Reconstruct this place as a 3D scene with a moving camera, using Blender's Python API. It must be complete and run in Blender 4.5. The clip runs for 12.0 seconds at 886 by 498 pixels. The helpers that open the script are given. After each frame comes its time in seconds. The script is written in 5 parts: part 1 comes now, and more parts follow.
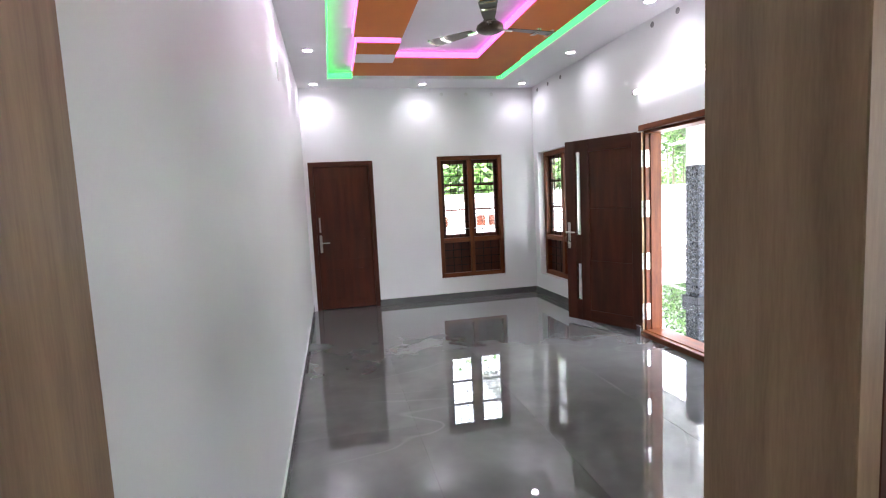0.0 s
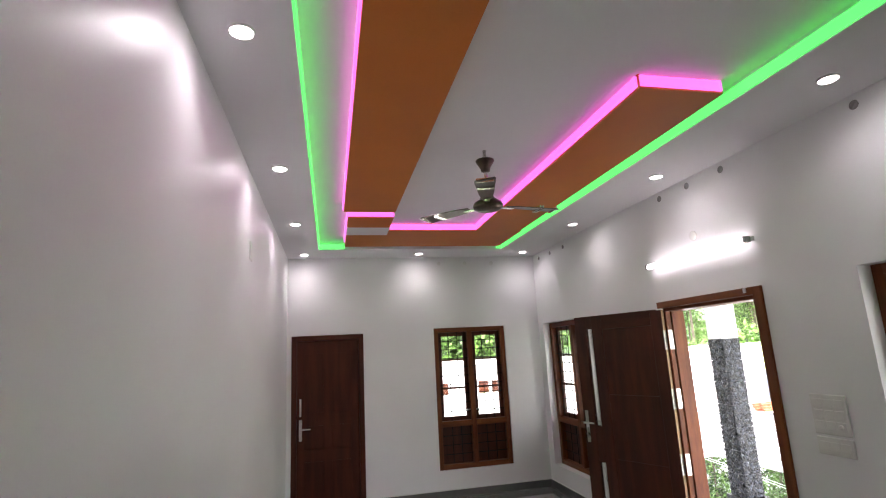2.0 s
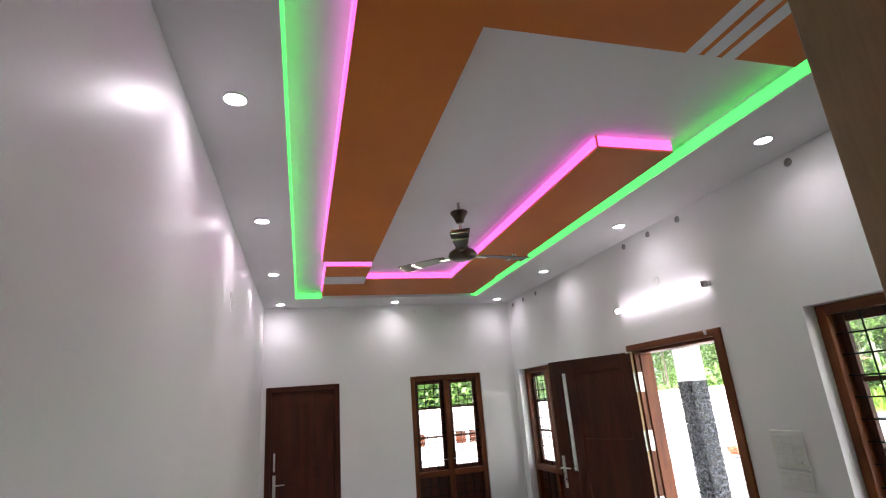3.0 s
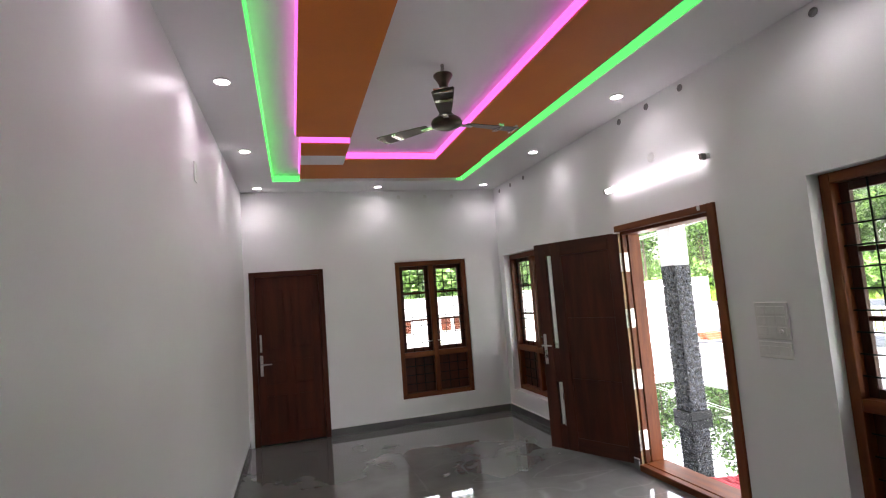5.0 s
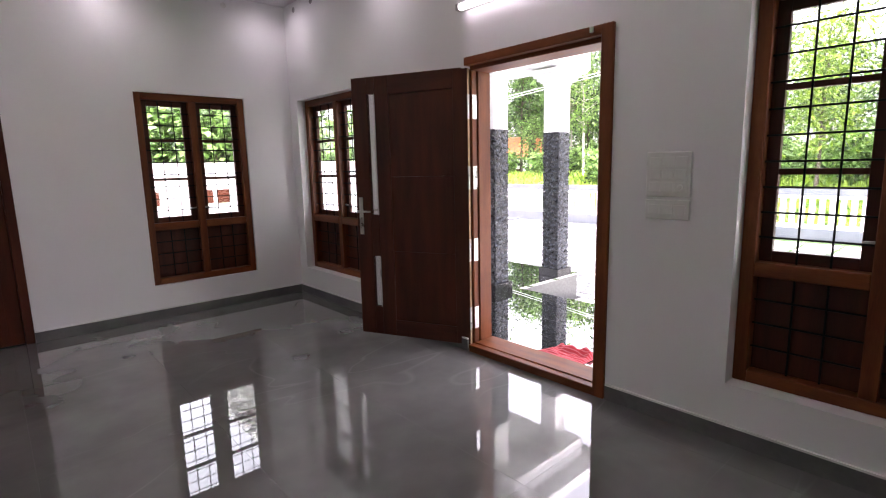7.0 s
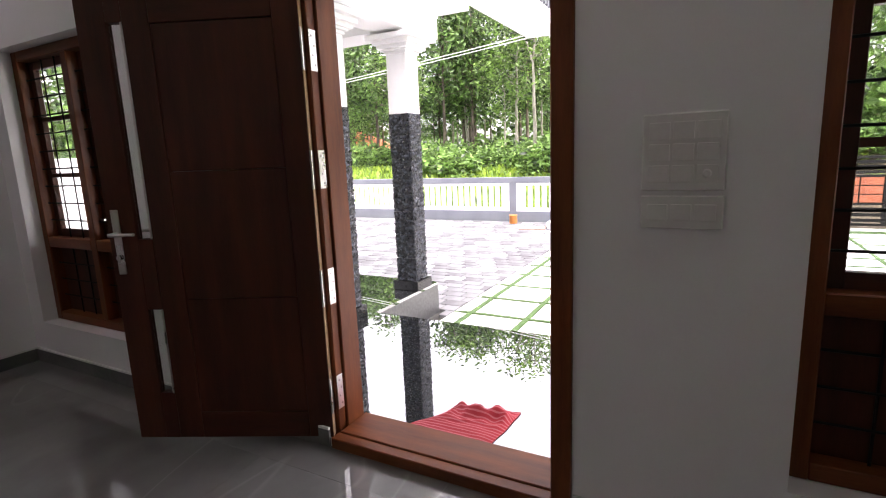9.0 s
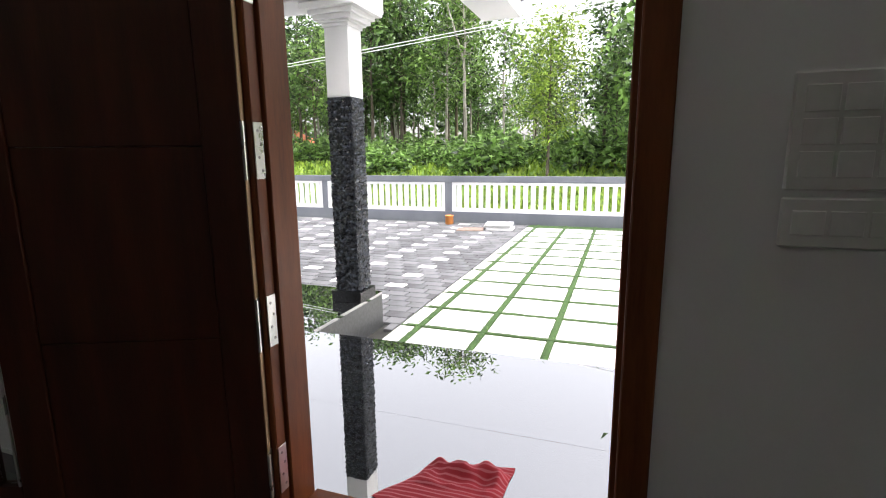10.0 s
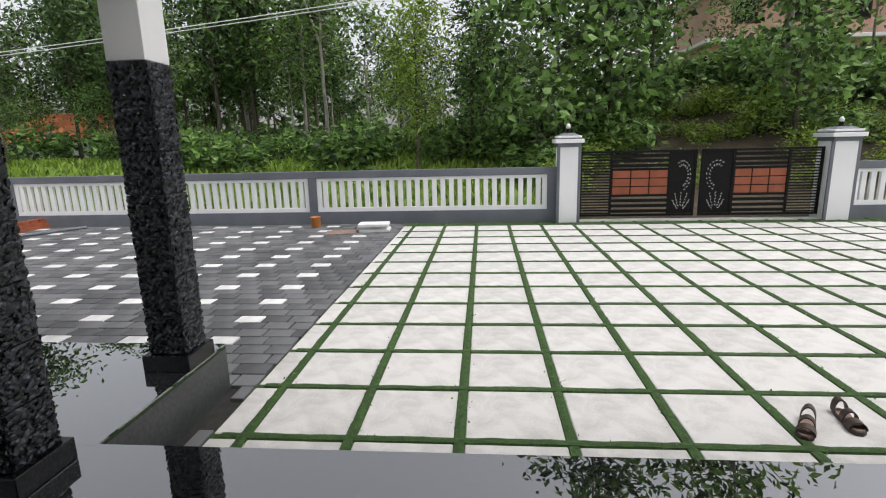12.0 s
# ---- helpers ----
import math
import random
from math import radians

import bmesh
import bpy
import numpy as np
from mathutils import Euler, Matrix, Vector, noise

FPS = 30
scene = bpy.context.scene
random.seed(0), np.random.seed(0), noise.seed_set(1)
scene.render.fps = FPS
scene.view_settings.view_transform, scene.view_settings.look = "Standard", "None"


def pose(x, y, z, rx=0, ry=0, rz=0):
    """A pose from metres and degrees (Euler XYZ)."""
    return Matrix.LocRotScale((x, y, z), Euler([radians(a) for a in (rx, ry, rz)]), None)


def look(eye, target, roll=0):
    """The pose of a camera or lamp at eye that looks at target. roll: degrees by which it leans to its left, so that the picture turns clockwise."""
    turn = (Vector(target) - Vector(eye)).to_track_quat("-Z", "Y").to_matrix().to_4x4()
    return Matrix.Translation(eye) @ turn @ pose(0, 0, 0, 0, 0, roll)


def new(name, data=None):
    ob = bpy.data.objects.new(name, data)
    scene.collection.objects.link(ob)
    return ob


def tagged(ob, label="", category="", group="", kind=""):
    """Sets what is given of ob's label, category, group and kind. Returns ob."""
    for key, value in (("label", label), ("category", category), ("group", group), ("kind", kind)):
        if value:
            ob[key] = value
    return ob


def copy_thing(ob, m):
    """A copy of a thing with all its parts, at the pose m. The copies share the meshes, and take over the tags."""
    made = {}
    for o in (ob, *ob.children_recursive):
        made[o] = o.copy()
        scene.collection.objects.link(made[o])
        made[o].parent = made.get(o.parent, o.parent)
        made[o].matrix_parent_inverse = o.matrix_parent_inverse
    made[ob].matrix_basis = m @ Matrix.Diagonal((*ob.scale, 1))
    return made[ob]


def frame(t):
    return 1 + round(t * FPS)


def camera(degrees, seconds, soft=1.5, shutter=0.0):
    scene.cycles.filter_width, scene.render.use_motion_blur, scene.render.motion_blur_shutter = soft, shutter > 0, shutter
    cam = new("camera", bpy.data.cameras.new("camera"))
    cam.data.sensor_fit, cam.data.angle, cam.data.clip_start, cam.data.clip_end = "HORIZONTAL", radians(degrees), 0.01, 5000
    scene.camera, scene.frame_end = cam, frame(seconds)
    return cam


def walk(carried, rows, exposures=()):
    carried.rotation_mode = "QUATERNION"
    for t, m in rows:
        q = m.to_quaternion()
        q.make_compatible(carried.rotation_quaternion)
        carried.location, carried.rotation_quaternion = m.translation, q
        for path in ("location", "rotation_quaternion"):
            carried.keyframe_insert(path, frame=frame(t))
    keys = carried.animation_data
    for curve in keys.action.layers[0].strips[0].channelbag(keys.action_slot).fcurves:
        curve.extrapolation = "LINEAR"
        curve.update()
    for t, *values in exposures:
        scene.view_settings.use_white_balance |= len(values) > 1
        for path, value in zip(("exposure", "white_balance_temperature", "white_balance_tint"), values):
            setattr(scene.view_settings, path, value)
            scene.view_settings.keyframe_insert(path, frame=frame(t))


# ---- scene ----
cam = camera(82.2, 12.0, soft=1.15)
PATH = [
    (0, (1.389, 0.77, 1.523), (1.807, 2.715, 1.324), -2.8),
    (0.5, (1.4, 1.093, 1.514), (1.825, 3.038, 1.323), -2.0),
    (1, (1.479, 1.352, 1.603), (1.895, 3.306, 1.527), -1.6),
    (1.5, (1.557, 1.434, 1.752), (1.981, 3.388, 1.813), -2.2),
    (2, (1.587, 1.356, 1.813), (2.022, 3.267, 2.211), -3.0),
    (2.5, (1.535, 1.212, 1.795), (2.023, 3.063, 2.375), -3.9),
    (4.5, (1.55, 1.247, 1.736), (2.122, 3.116, 2.162), -4.3),
    (5, (1.622, 1.454, 1.648), (2.196, 3.361, 1.829), -4.4),
    (5.5, (1.639, 1.795, 1.511), (2.509, 3.589, 1.349), -3.9),
    (6, (1.719, 2.066, 1.414), (2.776, 3.735, 1.104), -2.7),
    (6.5, (1.795, 2.402, 1.425), (2.918, 4.026, 1.11), -2.1),
    (7, (1.83, 2.745, 1.408), (3.146, 4.215, 1.084), -1.3),
    (7.5, (1.971, 3.013, 1.392), (3.476, 4.285, 1.047), -2.5),
    (7.7, (2.068, 3.127, 1.377), (3.601, 4.367, 1.039), -3.2),
    (9.5, (3.001, 4.099, 1.337), (4.8, 4.891, 0.966), -1.0),
    (10, (3.242, 4.343, 1.304), (5.093, 5.003, 0.931), -0.6),
    (10.5, (3.571, 4.499, 1.307), (5.454, 5.046, 0.913), -1.7),
    (11, (3.92, 4.604, 1.313), (5.806, 5.14, 0.915), -2.9),
    (11.5, (4.208, 4.703, 1.306), (6.15, 4.948, 0.895), -0.9),
    (12, (4.466, 4.756, 1.308), (6.416, 4.919, 0.893), -1.4),
]
# stops and white balance over the walk, as the clip's camera adapts
EXPOSURES = [(0.0, 4.85, 6100, 16), (0.6, 4.4, 6350, 17), (1.2, 4.1, 6700, 18), (2.5, 4.1, 6600, 15), (4.4, 4.4, 6300, 15), (5.0, 4.0, 6600, 16), (6.0, 3.85, 6600, 24), (7.5, 3.85, 6600, 26),
             (9.3, 2.85, 6800, 22), (9.6, 2.65, 6750, 19), (10.0, 2.3, 6650, 14), (10.6, 1.5, 6550, 10), (11.2, 1.15, 6600, 10), (12.0, 0.68, 6600, 11)]
walk(cam, [(t, look(eye, target, roll)) for t, eye, target, roll in PATH], EXPOSURES)
SKY_STRENGTH, SUN_STRENGTH = 0.15, 0.55
GREEN_LED, PINK_LED, TUBE_GLOW, DOWN_GLOW, DOWN_W = 0.11, 0.09, 0.42, 2.0, 0.68

# ---- light ----
world = bpy.data.worlds.new("overcast_sky")
scene.world = world
world.use_nodes = True
wn, wl = world.node_tree.nodes, world.node_tree.links
sky = wn.new("ShaderNodeTexSky")
sky.sky_type = "NISHITA"
sky.sun_disc = False
sky.sun_elevation, sky.sun_rotation = radians(62), radians(192)
sky.dust_density, sky.air_density = 4.0, 1.0
pale = wn.new("ShaderNodeHueSaturation")
pale.inputs["Saturation"].default_value = 0.24
wl.new(sky.outputs[0], pale.inputs["Color"])
wl.new(pale.outputs[0], wn["Background"].inputs["Color"])
wn["Background"].inputs["Strength"].default_value = SKY_STRENGTH

sun_data = bpy.data.lights.new("sun", "SUN")
sun_data.energy, sun_data.angle, sun_data.color = SUN_STRENGTH, radians(25), (1.0, 0.98, 0.95)
sun = new("sun", sun_data)
sun.matrix_world = look((-4.6, -18, 44), (0, 4, 0))


def lamp(name, kind, at, energy, colour, target=None, **more):
    data = bpy.data.lights.new(name, kind)
    data.energy, data.color = energy, colour
    ob = new(name, data)
    ob.matrix_world = look(at, target) if target else pose(*at)
    return ob


# ---- materials ----
def tree_of(name):
    m = bpy.data.materials.new(name)
    m.use_nodes = True
    nt = m.node_tree
    return m, nt.nodes, nt.links, nt.nodes["Principled BSDF"]


def surf(name, dark, light, scale=4.0, stretch=(1, 1, 1), rough=(0.45, 0.6), metal=0.0, fine=60.0, bump=0.15,
         dist=0.004, vary=0.0, island=False, spec=0.5, detail=6.0, contrast=(0.3, 0.7), distort=0.0):
    """A surface of two colours mixed by large and fine noise, with fine relief."""
    m, n, l, p = tree_of(name)
    co = n.new("ShaderNodeTexCoord")
    mp = n.new("ShaderNodeMapping")
    mp.inputs["Scale"].default_value = stretch
    l.new(co.outputs["Object"], mp.inputs["Vector"])
    big, small = n.new("ShaderNodeTexNoise"), n.new("ShaderNodeTexNoise")
    big.inputs["Scale"].default_value, small.inputs["Scale"].default_value = scale, fine
    big.inputs["Detail"].default_value, small.inputs["Detail"].default_value = detail, 4.0
    big.inputs["Distortion"].default_value = distort
    for t in (big, small):
        l.new(mp.outputs[0], t.inputs["Vector"])
    mix = n.new("ShaderNodeMath")
    mix.operation = "MULTIPLY_ADD"
    mix.inputs[1].default_value = 0.3
    l.new(small.outputs["Fac"], mix.inputs[0])
    sub = n.new("ShaderNodeMath")
    sub.operation = "SUBTRACT"
    sub.inputs[1].default_value = 0.15
    l.new(big.outputs["Fac"], sub.inputs[0])
    l.new(sub.outputs[0], mix.inputs[2])
    fac = mix.outputs[0]
    if vary:
        rnd = n.new("ShaderNodeNewGeometry" if island else "ShaderNodeObjectInfo")
        add = n.new("ShaderNodeMath")
        add.operation = "MULTIPLY_ADD"
        add.inputs[1].default_value = vary
        l.new(rnd.outputs["Random Per Island" if island else "Random"], add.inputs[0])
        l.new(fac, add.inputs[2])
        less = n.new("ShaderNodeMath")
        less.operation = "SUBTRACT"
        less.inputs[1].default_value = vary / 2
        l.new(add.outputs[0], less.inputs[0])
        fac = less.outputs[0]
    ramp = n.new("ShaderNodeValToRGB")
    ramp.color_ramp.elements[0].position, ramp.color_ramp.elements[1].position = contrast
    ramp.color_ramp.elements[0].color, ramp.color_ramp.elements[1].color = (*dark, 1), (*light, 1)
    l.new(fac, ramp.inputs[0])
    l.new(ramp.outputs[0], p.inputs["Base Color"])
    mr = n.new("ShaderNodeMapRange")
    mr.inputs["To Min"].default_value, mr.inputs["To Max"].default_value = rough
    l.new(big.outputs["Fac"], mr.inputs["Value"])
    l.new(mr.outputs[0], p.inputs["Roughness"])
    p.inputs["Metallic"].default_value = metal
    p.inputs["Specular IOR Level"].default_value = spec
    if bump:
        b = n.new("ShaderNodeBump")
        b.inputs["Strength"].default_value, b.inputs["Distance"].default_value = bump, dist
        l.new(small.outputs["Fac"], b.inputs["Height"])
        l.new(b.outputs[0], p.inputs["Normal"])
    return m


def glow(name, colour, strength):
    m, n, l, p = tree_of(name)
    p.inputs["Base Color"].default_value = (*colour, 1)
    p.inputs["Emission Color"].default_value = (*colour, 1)
    p.inputs["Emission Strength"].default_value = strength
    return m


def clear_glass(name, tint=(0.96, 0.98, 0.97)):
    m, n, l, p = tree_of(name)
    n.remove(p)
    a, g, mix, f = n.new("ShaderNodeBsdfTransparent"), n.new("ShaderNodeBsdfGlossy"), n.new("ShaderNodeMixShader"), n.new("ShaderNodeMath")
    edge = n.new("ShaderNodeLayerWeight")
    edge.inputs["Blend"].default_value = 0.25
    f.operation = "MULTIPLY_ADD"
    f.inputs[1].default_value, f.inputs[2].default_value = 0.35, 0.03
    l.new(edge.outputs["Facing"], f.inputs[0])
    a.inputs[0].default_value = (*tint, 1)
    g.inputs["Roughness"].default_value = 0.02
    l.new(f.outputs[0], mix.inputs[0])
    l.new(a.outputs[0], mix.inputs[1])
    l.new(g.outputs[0], mix.inputs[2])
    l.new(mix.outputs[0], n["Material Output"].inputs["Surface"])
    return m


def leafy(name, dark, light):
    """Leaves: each its own shade, letting some light through."""
    m, n, l, p = tree_of(name)
    rnd = n.new("ShaderNodeNewGeometry")
    ramp = n.new("ShaderNodeValToRGB")
    ramp.color_ramp.elements[0].color, ramp.color_ramp.elements[1].color = (*dark, 1), (*light, 1)
    l.new(rnd.outputs["Random Per Island"], ramp.inputs[0])
    l.new(ramp.outputs[0], p.inputs["Base Color"])
    p.inputs["Roughness"].default_value = 0.45
    tr, mix = n.new("ShaderNodeBsdfTranslucent"), n.new("ShaderNodeMixShader")
    l.new(ramp.outputs[0], tr.inputs["Color"])
    mix.inputs[0].default_value = 0.33
    l.new(p.outputs[0], mix.inputs[1])
    l.new(tr.outputs[0], mix.inputs[2])
    l.new(mix.outputs[0], n["Material Output"].inputs["Surface"])
    return m


def marble(name, base, light, vein, rough):
    """Polished grey stone-look tile with soft clouding and a few long pale veins."""
    m = surf(name, base, light, scale=0.9, rough=rough, fine=5.0, bump=0.0, detail=4.0, vary=0.10, contrast=(0.25, 0.8), distort=0.4)
    n, l, p = m.node_tree.nodes, m.node_tree.links, m.node_tree.nodes["Principled BSDF"]
    ramp = [x for x in n if x.bl_idname == "ShaderNodeValToRGB"][0]
    co = [x for x in n if x.bl_idname == "ShaderNodeTexCoord"][0]
    mp = n.new("ShaderNodeMapping")
    mp.inputs["Rotation"].default_value = (0, 0, radians(38))
    mp.inputs["Scale"].default_value = (0.35, 1.15, 1.0)
    l.new(co.outputs["Object"], mp.inputs["Vector"])
    v, mask = n.new("ShaderNodeTexNoise"), n.new("ShaderNodeTexNoise")
    v.inputs["Scale"].default_value, v.inputs["Detail"].default_value, v.inputs["Distortion"].default_value = 0.9, 2.5, 0.8
    mask.inputs["Scale"].default_value, mask.inputs["Detail"].default_value = 0.8, 1.0
    l.new(mp.outputs[0], v.inputs["Vector"])
    l.new(co.outputs["Object"], mask.inputs["Vector"])
    off = n.new("ShaderNodeMath")
    off.operation = "SUBTRACT"
    off.inputs[1].default_value = 0.5
    l.new(v.outputs["Fac"], off.inputs[0])
    ab = n.new("ShaderNodeMath")
    ab.operation = "ABSOLUTE"
    l.new(off.outputs[0], ab.inputs[0])
    mr = n.new("ShaderNodeMapRange")
    mr.inputs["From Max"].default_value, mr.inputs["To Min"].default_value, mr.inputs["To Max"].default_value = 0.005, 0.22, 0.0
    l.new(ab.outputs[0], mr.inputs["Value"])
    mk = n.new("ShaderNodeMapRange")
    mk.inputs["From Min"].default_value, mk.inputs["From Max"].default_value = 0.45, 0.62
    l.new(mask.outputs["Fac"], mk.inputs["Value"])
    both = n.new("ShaderNodeMath")
    both.operation = "MULTIPLY"
    l.new(mr.outputs[0], both.inputs[0])
    l.new(mk.outputs[0], both.inputs[1])
    mix = n.new("ShaderNodeMixRGB")
    mix.inputs[2].default_value = (*vein, 1)
    l.new(both.outputs[0], mix.inputs[0])
    l.new(ramp.outputs[0], mix.inputs[1])
    l.new(mix.outputs[0], p.inputs["Base Color"])
    return m


def chipped(name, dark, light):
    """Dark split stone: flakes of differing grey, polished enough to catch the sky."""
    m, n, l, p = tree_of(name)
    co, no, geo = n.new("ShaderNodeTexCoord"), n.new("ShaderNodeTexNoise"), n.new("ShaderNodeNewGeometry")
    no.inputs["Scale"].default_value, no.inputs["Detail"].default_value = 34.0, 4.0
    l.new(co.outputs["Object"], no.inputs["Vector"])
    mul = n.new("ShaderNodeMath")
    mul.operation = "MULTIPLY"
    l.new(geo.outputs["Random Per Island"], mul.inputs[0])
    l.new(no.outputs["Fac"], mul.inputs[1])
    ramp = n.new("ShaderNodeValToRGB")
    ramp.color_ramp.elements[0].position, ramp.color_ramp.elements[1].position = 0.18, 0.58
    ramp.color_ramp.elements[0].color, ramp.color_ramp.elements[1].color = (*dark, 1), (*light, 1)
    l.new(mul.outputs[0], ramp.inputs[0])
    l.new(ramp.outputs[0], p.inputs["Base Color"])
    mr = n.new("ShaderNodeMapRange")
    mr.inputs["To Min"].default_value, mr.inputs["To Max"].default_value = 0.16, 0.42
    l.new(no.outputs["Fac"], mr.inputs["Value"])
    l.new(mr.outputs[0], p.inputs["Roughness"])
    b = n.new("ShaderNodeBump")
    b.inputs["Strength"].default_value, b.inputs["Distance"].default_value = 0.5, 0.006
    l.new(no.outputs["Fac"], b.inputs["Height"])
    l.new(b.outputs[0], p.inputs["Normal"])
    return m


M_WALL = surf("white_wall_paint", (0.79, 0.78, 0.79), (0.86, 0.85, 0.86), scale=1.3, rough=(0.33, 0.48), fine=140, bump=0.12, dist=0.0015, contrast=(0.2, 0.8))
M_CEIL = surf("matt_ceiling_paint", (0.74, 0.73, 0.74), (0.8, 0.79, 0.8), scale=1.2, rough=(0.75, 0.85), fine=150, bump=0.05, dist=0.001, contrast=(0.2, 0.8))
M_ORANGE = surf("orange_paint", (0.54, 0.145, 0.012), (0.61, 0.175, 0.018), scale=2.0, rough=(0.6, 0.7), fine=120, bump=0.06, dist=0.001)
M_TILE = marble("polished_grey_tile", (0.105, 0.105, 0.102), (0.235, 0.235, 0.228), (0.36, 0.36, 0.35), (0.0, 0.0))
M_SKIRT = surf("grey_skirting_tile", (0.12, 0.12, 0.12), (0.18, 0.18, 0.178), scale=2.0, rough=(0.15, 0.25), fine=30, bump=0.02)
M_GROUT = surf("grey_grout", (0.12, 0.12, 0.12), (0.18, 0.18, 0.18), scale=8, rough=(0.7, 0.8))
M_LEDGE = surf("white_cement_ledge", (0.66, 0.66, 0.65), (0.8, 0.8, 0.79), scale=8, rough=(0.5, 0.7), fine=80)
WOOD = {}
for axis, st in (("x", (1.0, 9, 9)), ("y", (9, 1.0, 9)), ("z", (9, 9, 1.0))):
    WOOD["teak_" + axis] = surf("polished_teak_" + axis, (0.095, 0.021, 0.0045), (0.205, 0.056, 0.0135), scale=1.6, stretch=st, rough=(0.36, 0.48), fine=22, bump=0.08, dist=0.001, vary=0.12, distort=0.3, spec=0.28)
    WOOD["dark_" + axis] = surf("dark_stained_wood_" + axis, (0.038, 0.0076, 0.0026), (0.082, 0.0180, 0.0058), scale=1.4, stretch=st, rough=(0.42, 0.52), fine=22, bump=0.08, dist=0.001, vary=0.1, distort=0.3, spec=0.3)
    WOOD["laminate_" + axis] = surf("brown_laminate_" + axis, (0.19, 0.105, 0.05), (0.35, 0.215, 0.115), scale=1.5, stretch=st, rough=(0.4, 0.5), fine=22, bump=0.05, dist=0.001, distort=0.5)
M_IRON = surf("black_painted_iron", (0.004, 0.0037, 0.004), (0.010, 0.0095, 0.0095), scale=20, rough=(0.45, 0.6), fine=90, bump=0.1, dist=0.001, spec=0.15)
M_STEEL = surf("brushed_steel", (0.5, 0.49, 0.47), (0.68, 0.67, 0.65), scale=12, rough=(0.22, 0.36), metal=1.0, fine=120, bump=0.03, dist=0.0005)
M_BRONZE = surf("brown_bronze_metal", (0.05, 0.034, 0.025), (0.11, 0.08, 0.06), scale=8, rough=(0.25, 0.4), metal=0.85, fine=60, bump=0.02, dist=0.001)
M_CHROME = surf("polished_metal", (0.6, 0.57, 0.52), (0.75, 0.72, 0.68), scale=6, rough=(0.12, 0.2), metal=1.0, bump=0.0)
M_PLASTIC = surf("ivory_plastic", (0.70, 0.69, 0.67), (0.78, 0.77, 0.75), scale=10, rough=(0.3, 0.4), fine=60, bump=0.02, dist=0.0005)
M_GREYP = surf("grey_plastic", (0.32, 0.31, 0.30), (0.42, 0.41, 0.40), scale=10, rough=(0.4, 0.5), fine=60, bump=0.02, dist=0.0005)
M_HOLE = surf("dark_conduit_hole", (0.2, 0.19, 0.19), (0.32, 0.31, 0.31), scale=20, rough=(0.7, 0.8))
M_GLASS = clear_glass("window_glass")
# these two also glow for the coloured light falling on recess sides and board edges
M_GREEN = glow("green_led", (0.06, 1.0, 0.12), GREEN_LED)
M_PINK = glow("pink_led", (1.0, 0.16, 0.80), PINK_LED)
M_TUBE = glow("tube_light_white", (1.0, 0.93, 0.98), TUBE_GLOW)
M_LED = glow("downlight_white", (1.0, 0.97, 1.0), DOWN_GLOW)
M_GRANITE = surf("polished_black_granite", (0.006, 0.007, 0.008), (0.03, 0.032, 0.034), scale=60, rough=(0.0, 0.0), fine=240, bump=0.0, detail=2, spec=0.62, contrast=(0.4, 0.75))
for m_, i_, c_ in ((M_GRANITE, 2.3, 1.0), (M_TILE, 1.5, 0.5)):
    p_ = m_.node_tree.nodes["Principled BSDF"]
    p_.inputs["IOR"].default_value = i_
    p_.inputs["Coat Weight"].default_value, p_.inputs["Coat Roughness"].default_value, p_.inputs["Coat IOR"].default_value = c_, 0.0, 2.0
M_RISER = surf("honed_grey_granite", (0.028, 0.030, 0.031), (0.065, 0.068, 0.070), scale=40, rough=(0.28, 0.36), fine=180, bump=0.0)
M_PALEWOOD = surf("pale_raw_wood", (0.30, 0.19, 0.10), (0.46, 0.31, 0.18), scale=3, stretch=(8, 8, 1), rough=(0.5, 0.6), fine=30, bump=0.1, dist=0.001)
M_BASE = surf("honed_black_granite", (0.006, 0.006, 0.007), (0.016, 0.017, 0.018), scale=50, rough=(0.16, 0.24), fine=200, bump=0.0, spec=0.25)
M_SPLIT = chipped("split_face_black_stone", (0.003, 0.004, 0.0065), (0.052, 0.061, 0.082))
M_EXT = surf("white_exterior_paint", (0.70, 0.70, 0.71), (0.79, 0.79, 0.80), scale=1.2, rough=(0.6, 0.75), fine=60, bump=0.12, dist=0.002, contrast=(0.2, 0.8))
M_FGREY = surf("slate_grey_wall_paint", (0.105, 0.115, 0.135), (0.15, 0.16, 0.18), scale=1.6, rough=(0.6, 0.75), fine=60, bump=0.15, dist=0.002)
M_SLAB = surf("pale_concrete_slab", (0.40, 0.395, 0.38), (0.60, 0.59, 0.575), scale=4.5, rough=(0.7, 0.85), fine=55, bump=0.25, dist=0.003, vary=0.16, contrast=(0.22, 0.62), distort=0.8)
M_BLACKP = surf("charcoal_paver", (0.06, 0.062, 0.067), (0.145, 0.148, 0.156), scale=3, rough=(0.6, 0.8), fine=90, bump=0.3, dist=0.003, vary=0.4)
M_BLACKI = surf("charcoal_paver_far", (0.06, 0.062, 0.067), (0.145, 0.148, 0.156), scale=3, rough=(0.6, 0.8), fine=90, bump=0.3, dist=0.003, vary=0.4, island=True)
M_WHITEP = surf("white_paver", (0.55, 0.55, 0.55), (0.74, 0.74, 0.73), scale=5, rough=(0.65, 0.8), fine=80, bump=0.25, dist=0.003, vary=0.2)
M_TURF = surf("green_turf", (0.012, 0.036, 0.007), (0.045, 0.105, 0.018), scale=30, rough=(0.8, 0.9), fine=120, bump=0.6, dist=0.01, contrast=(0.25, 0.75))
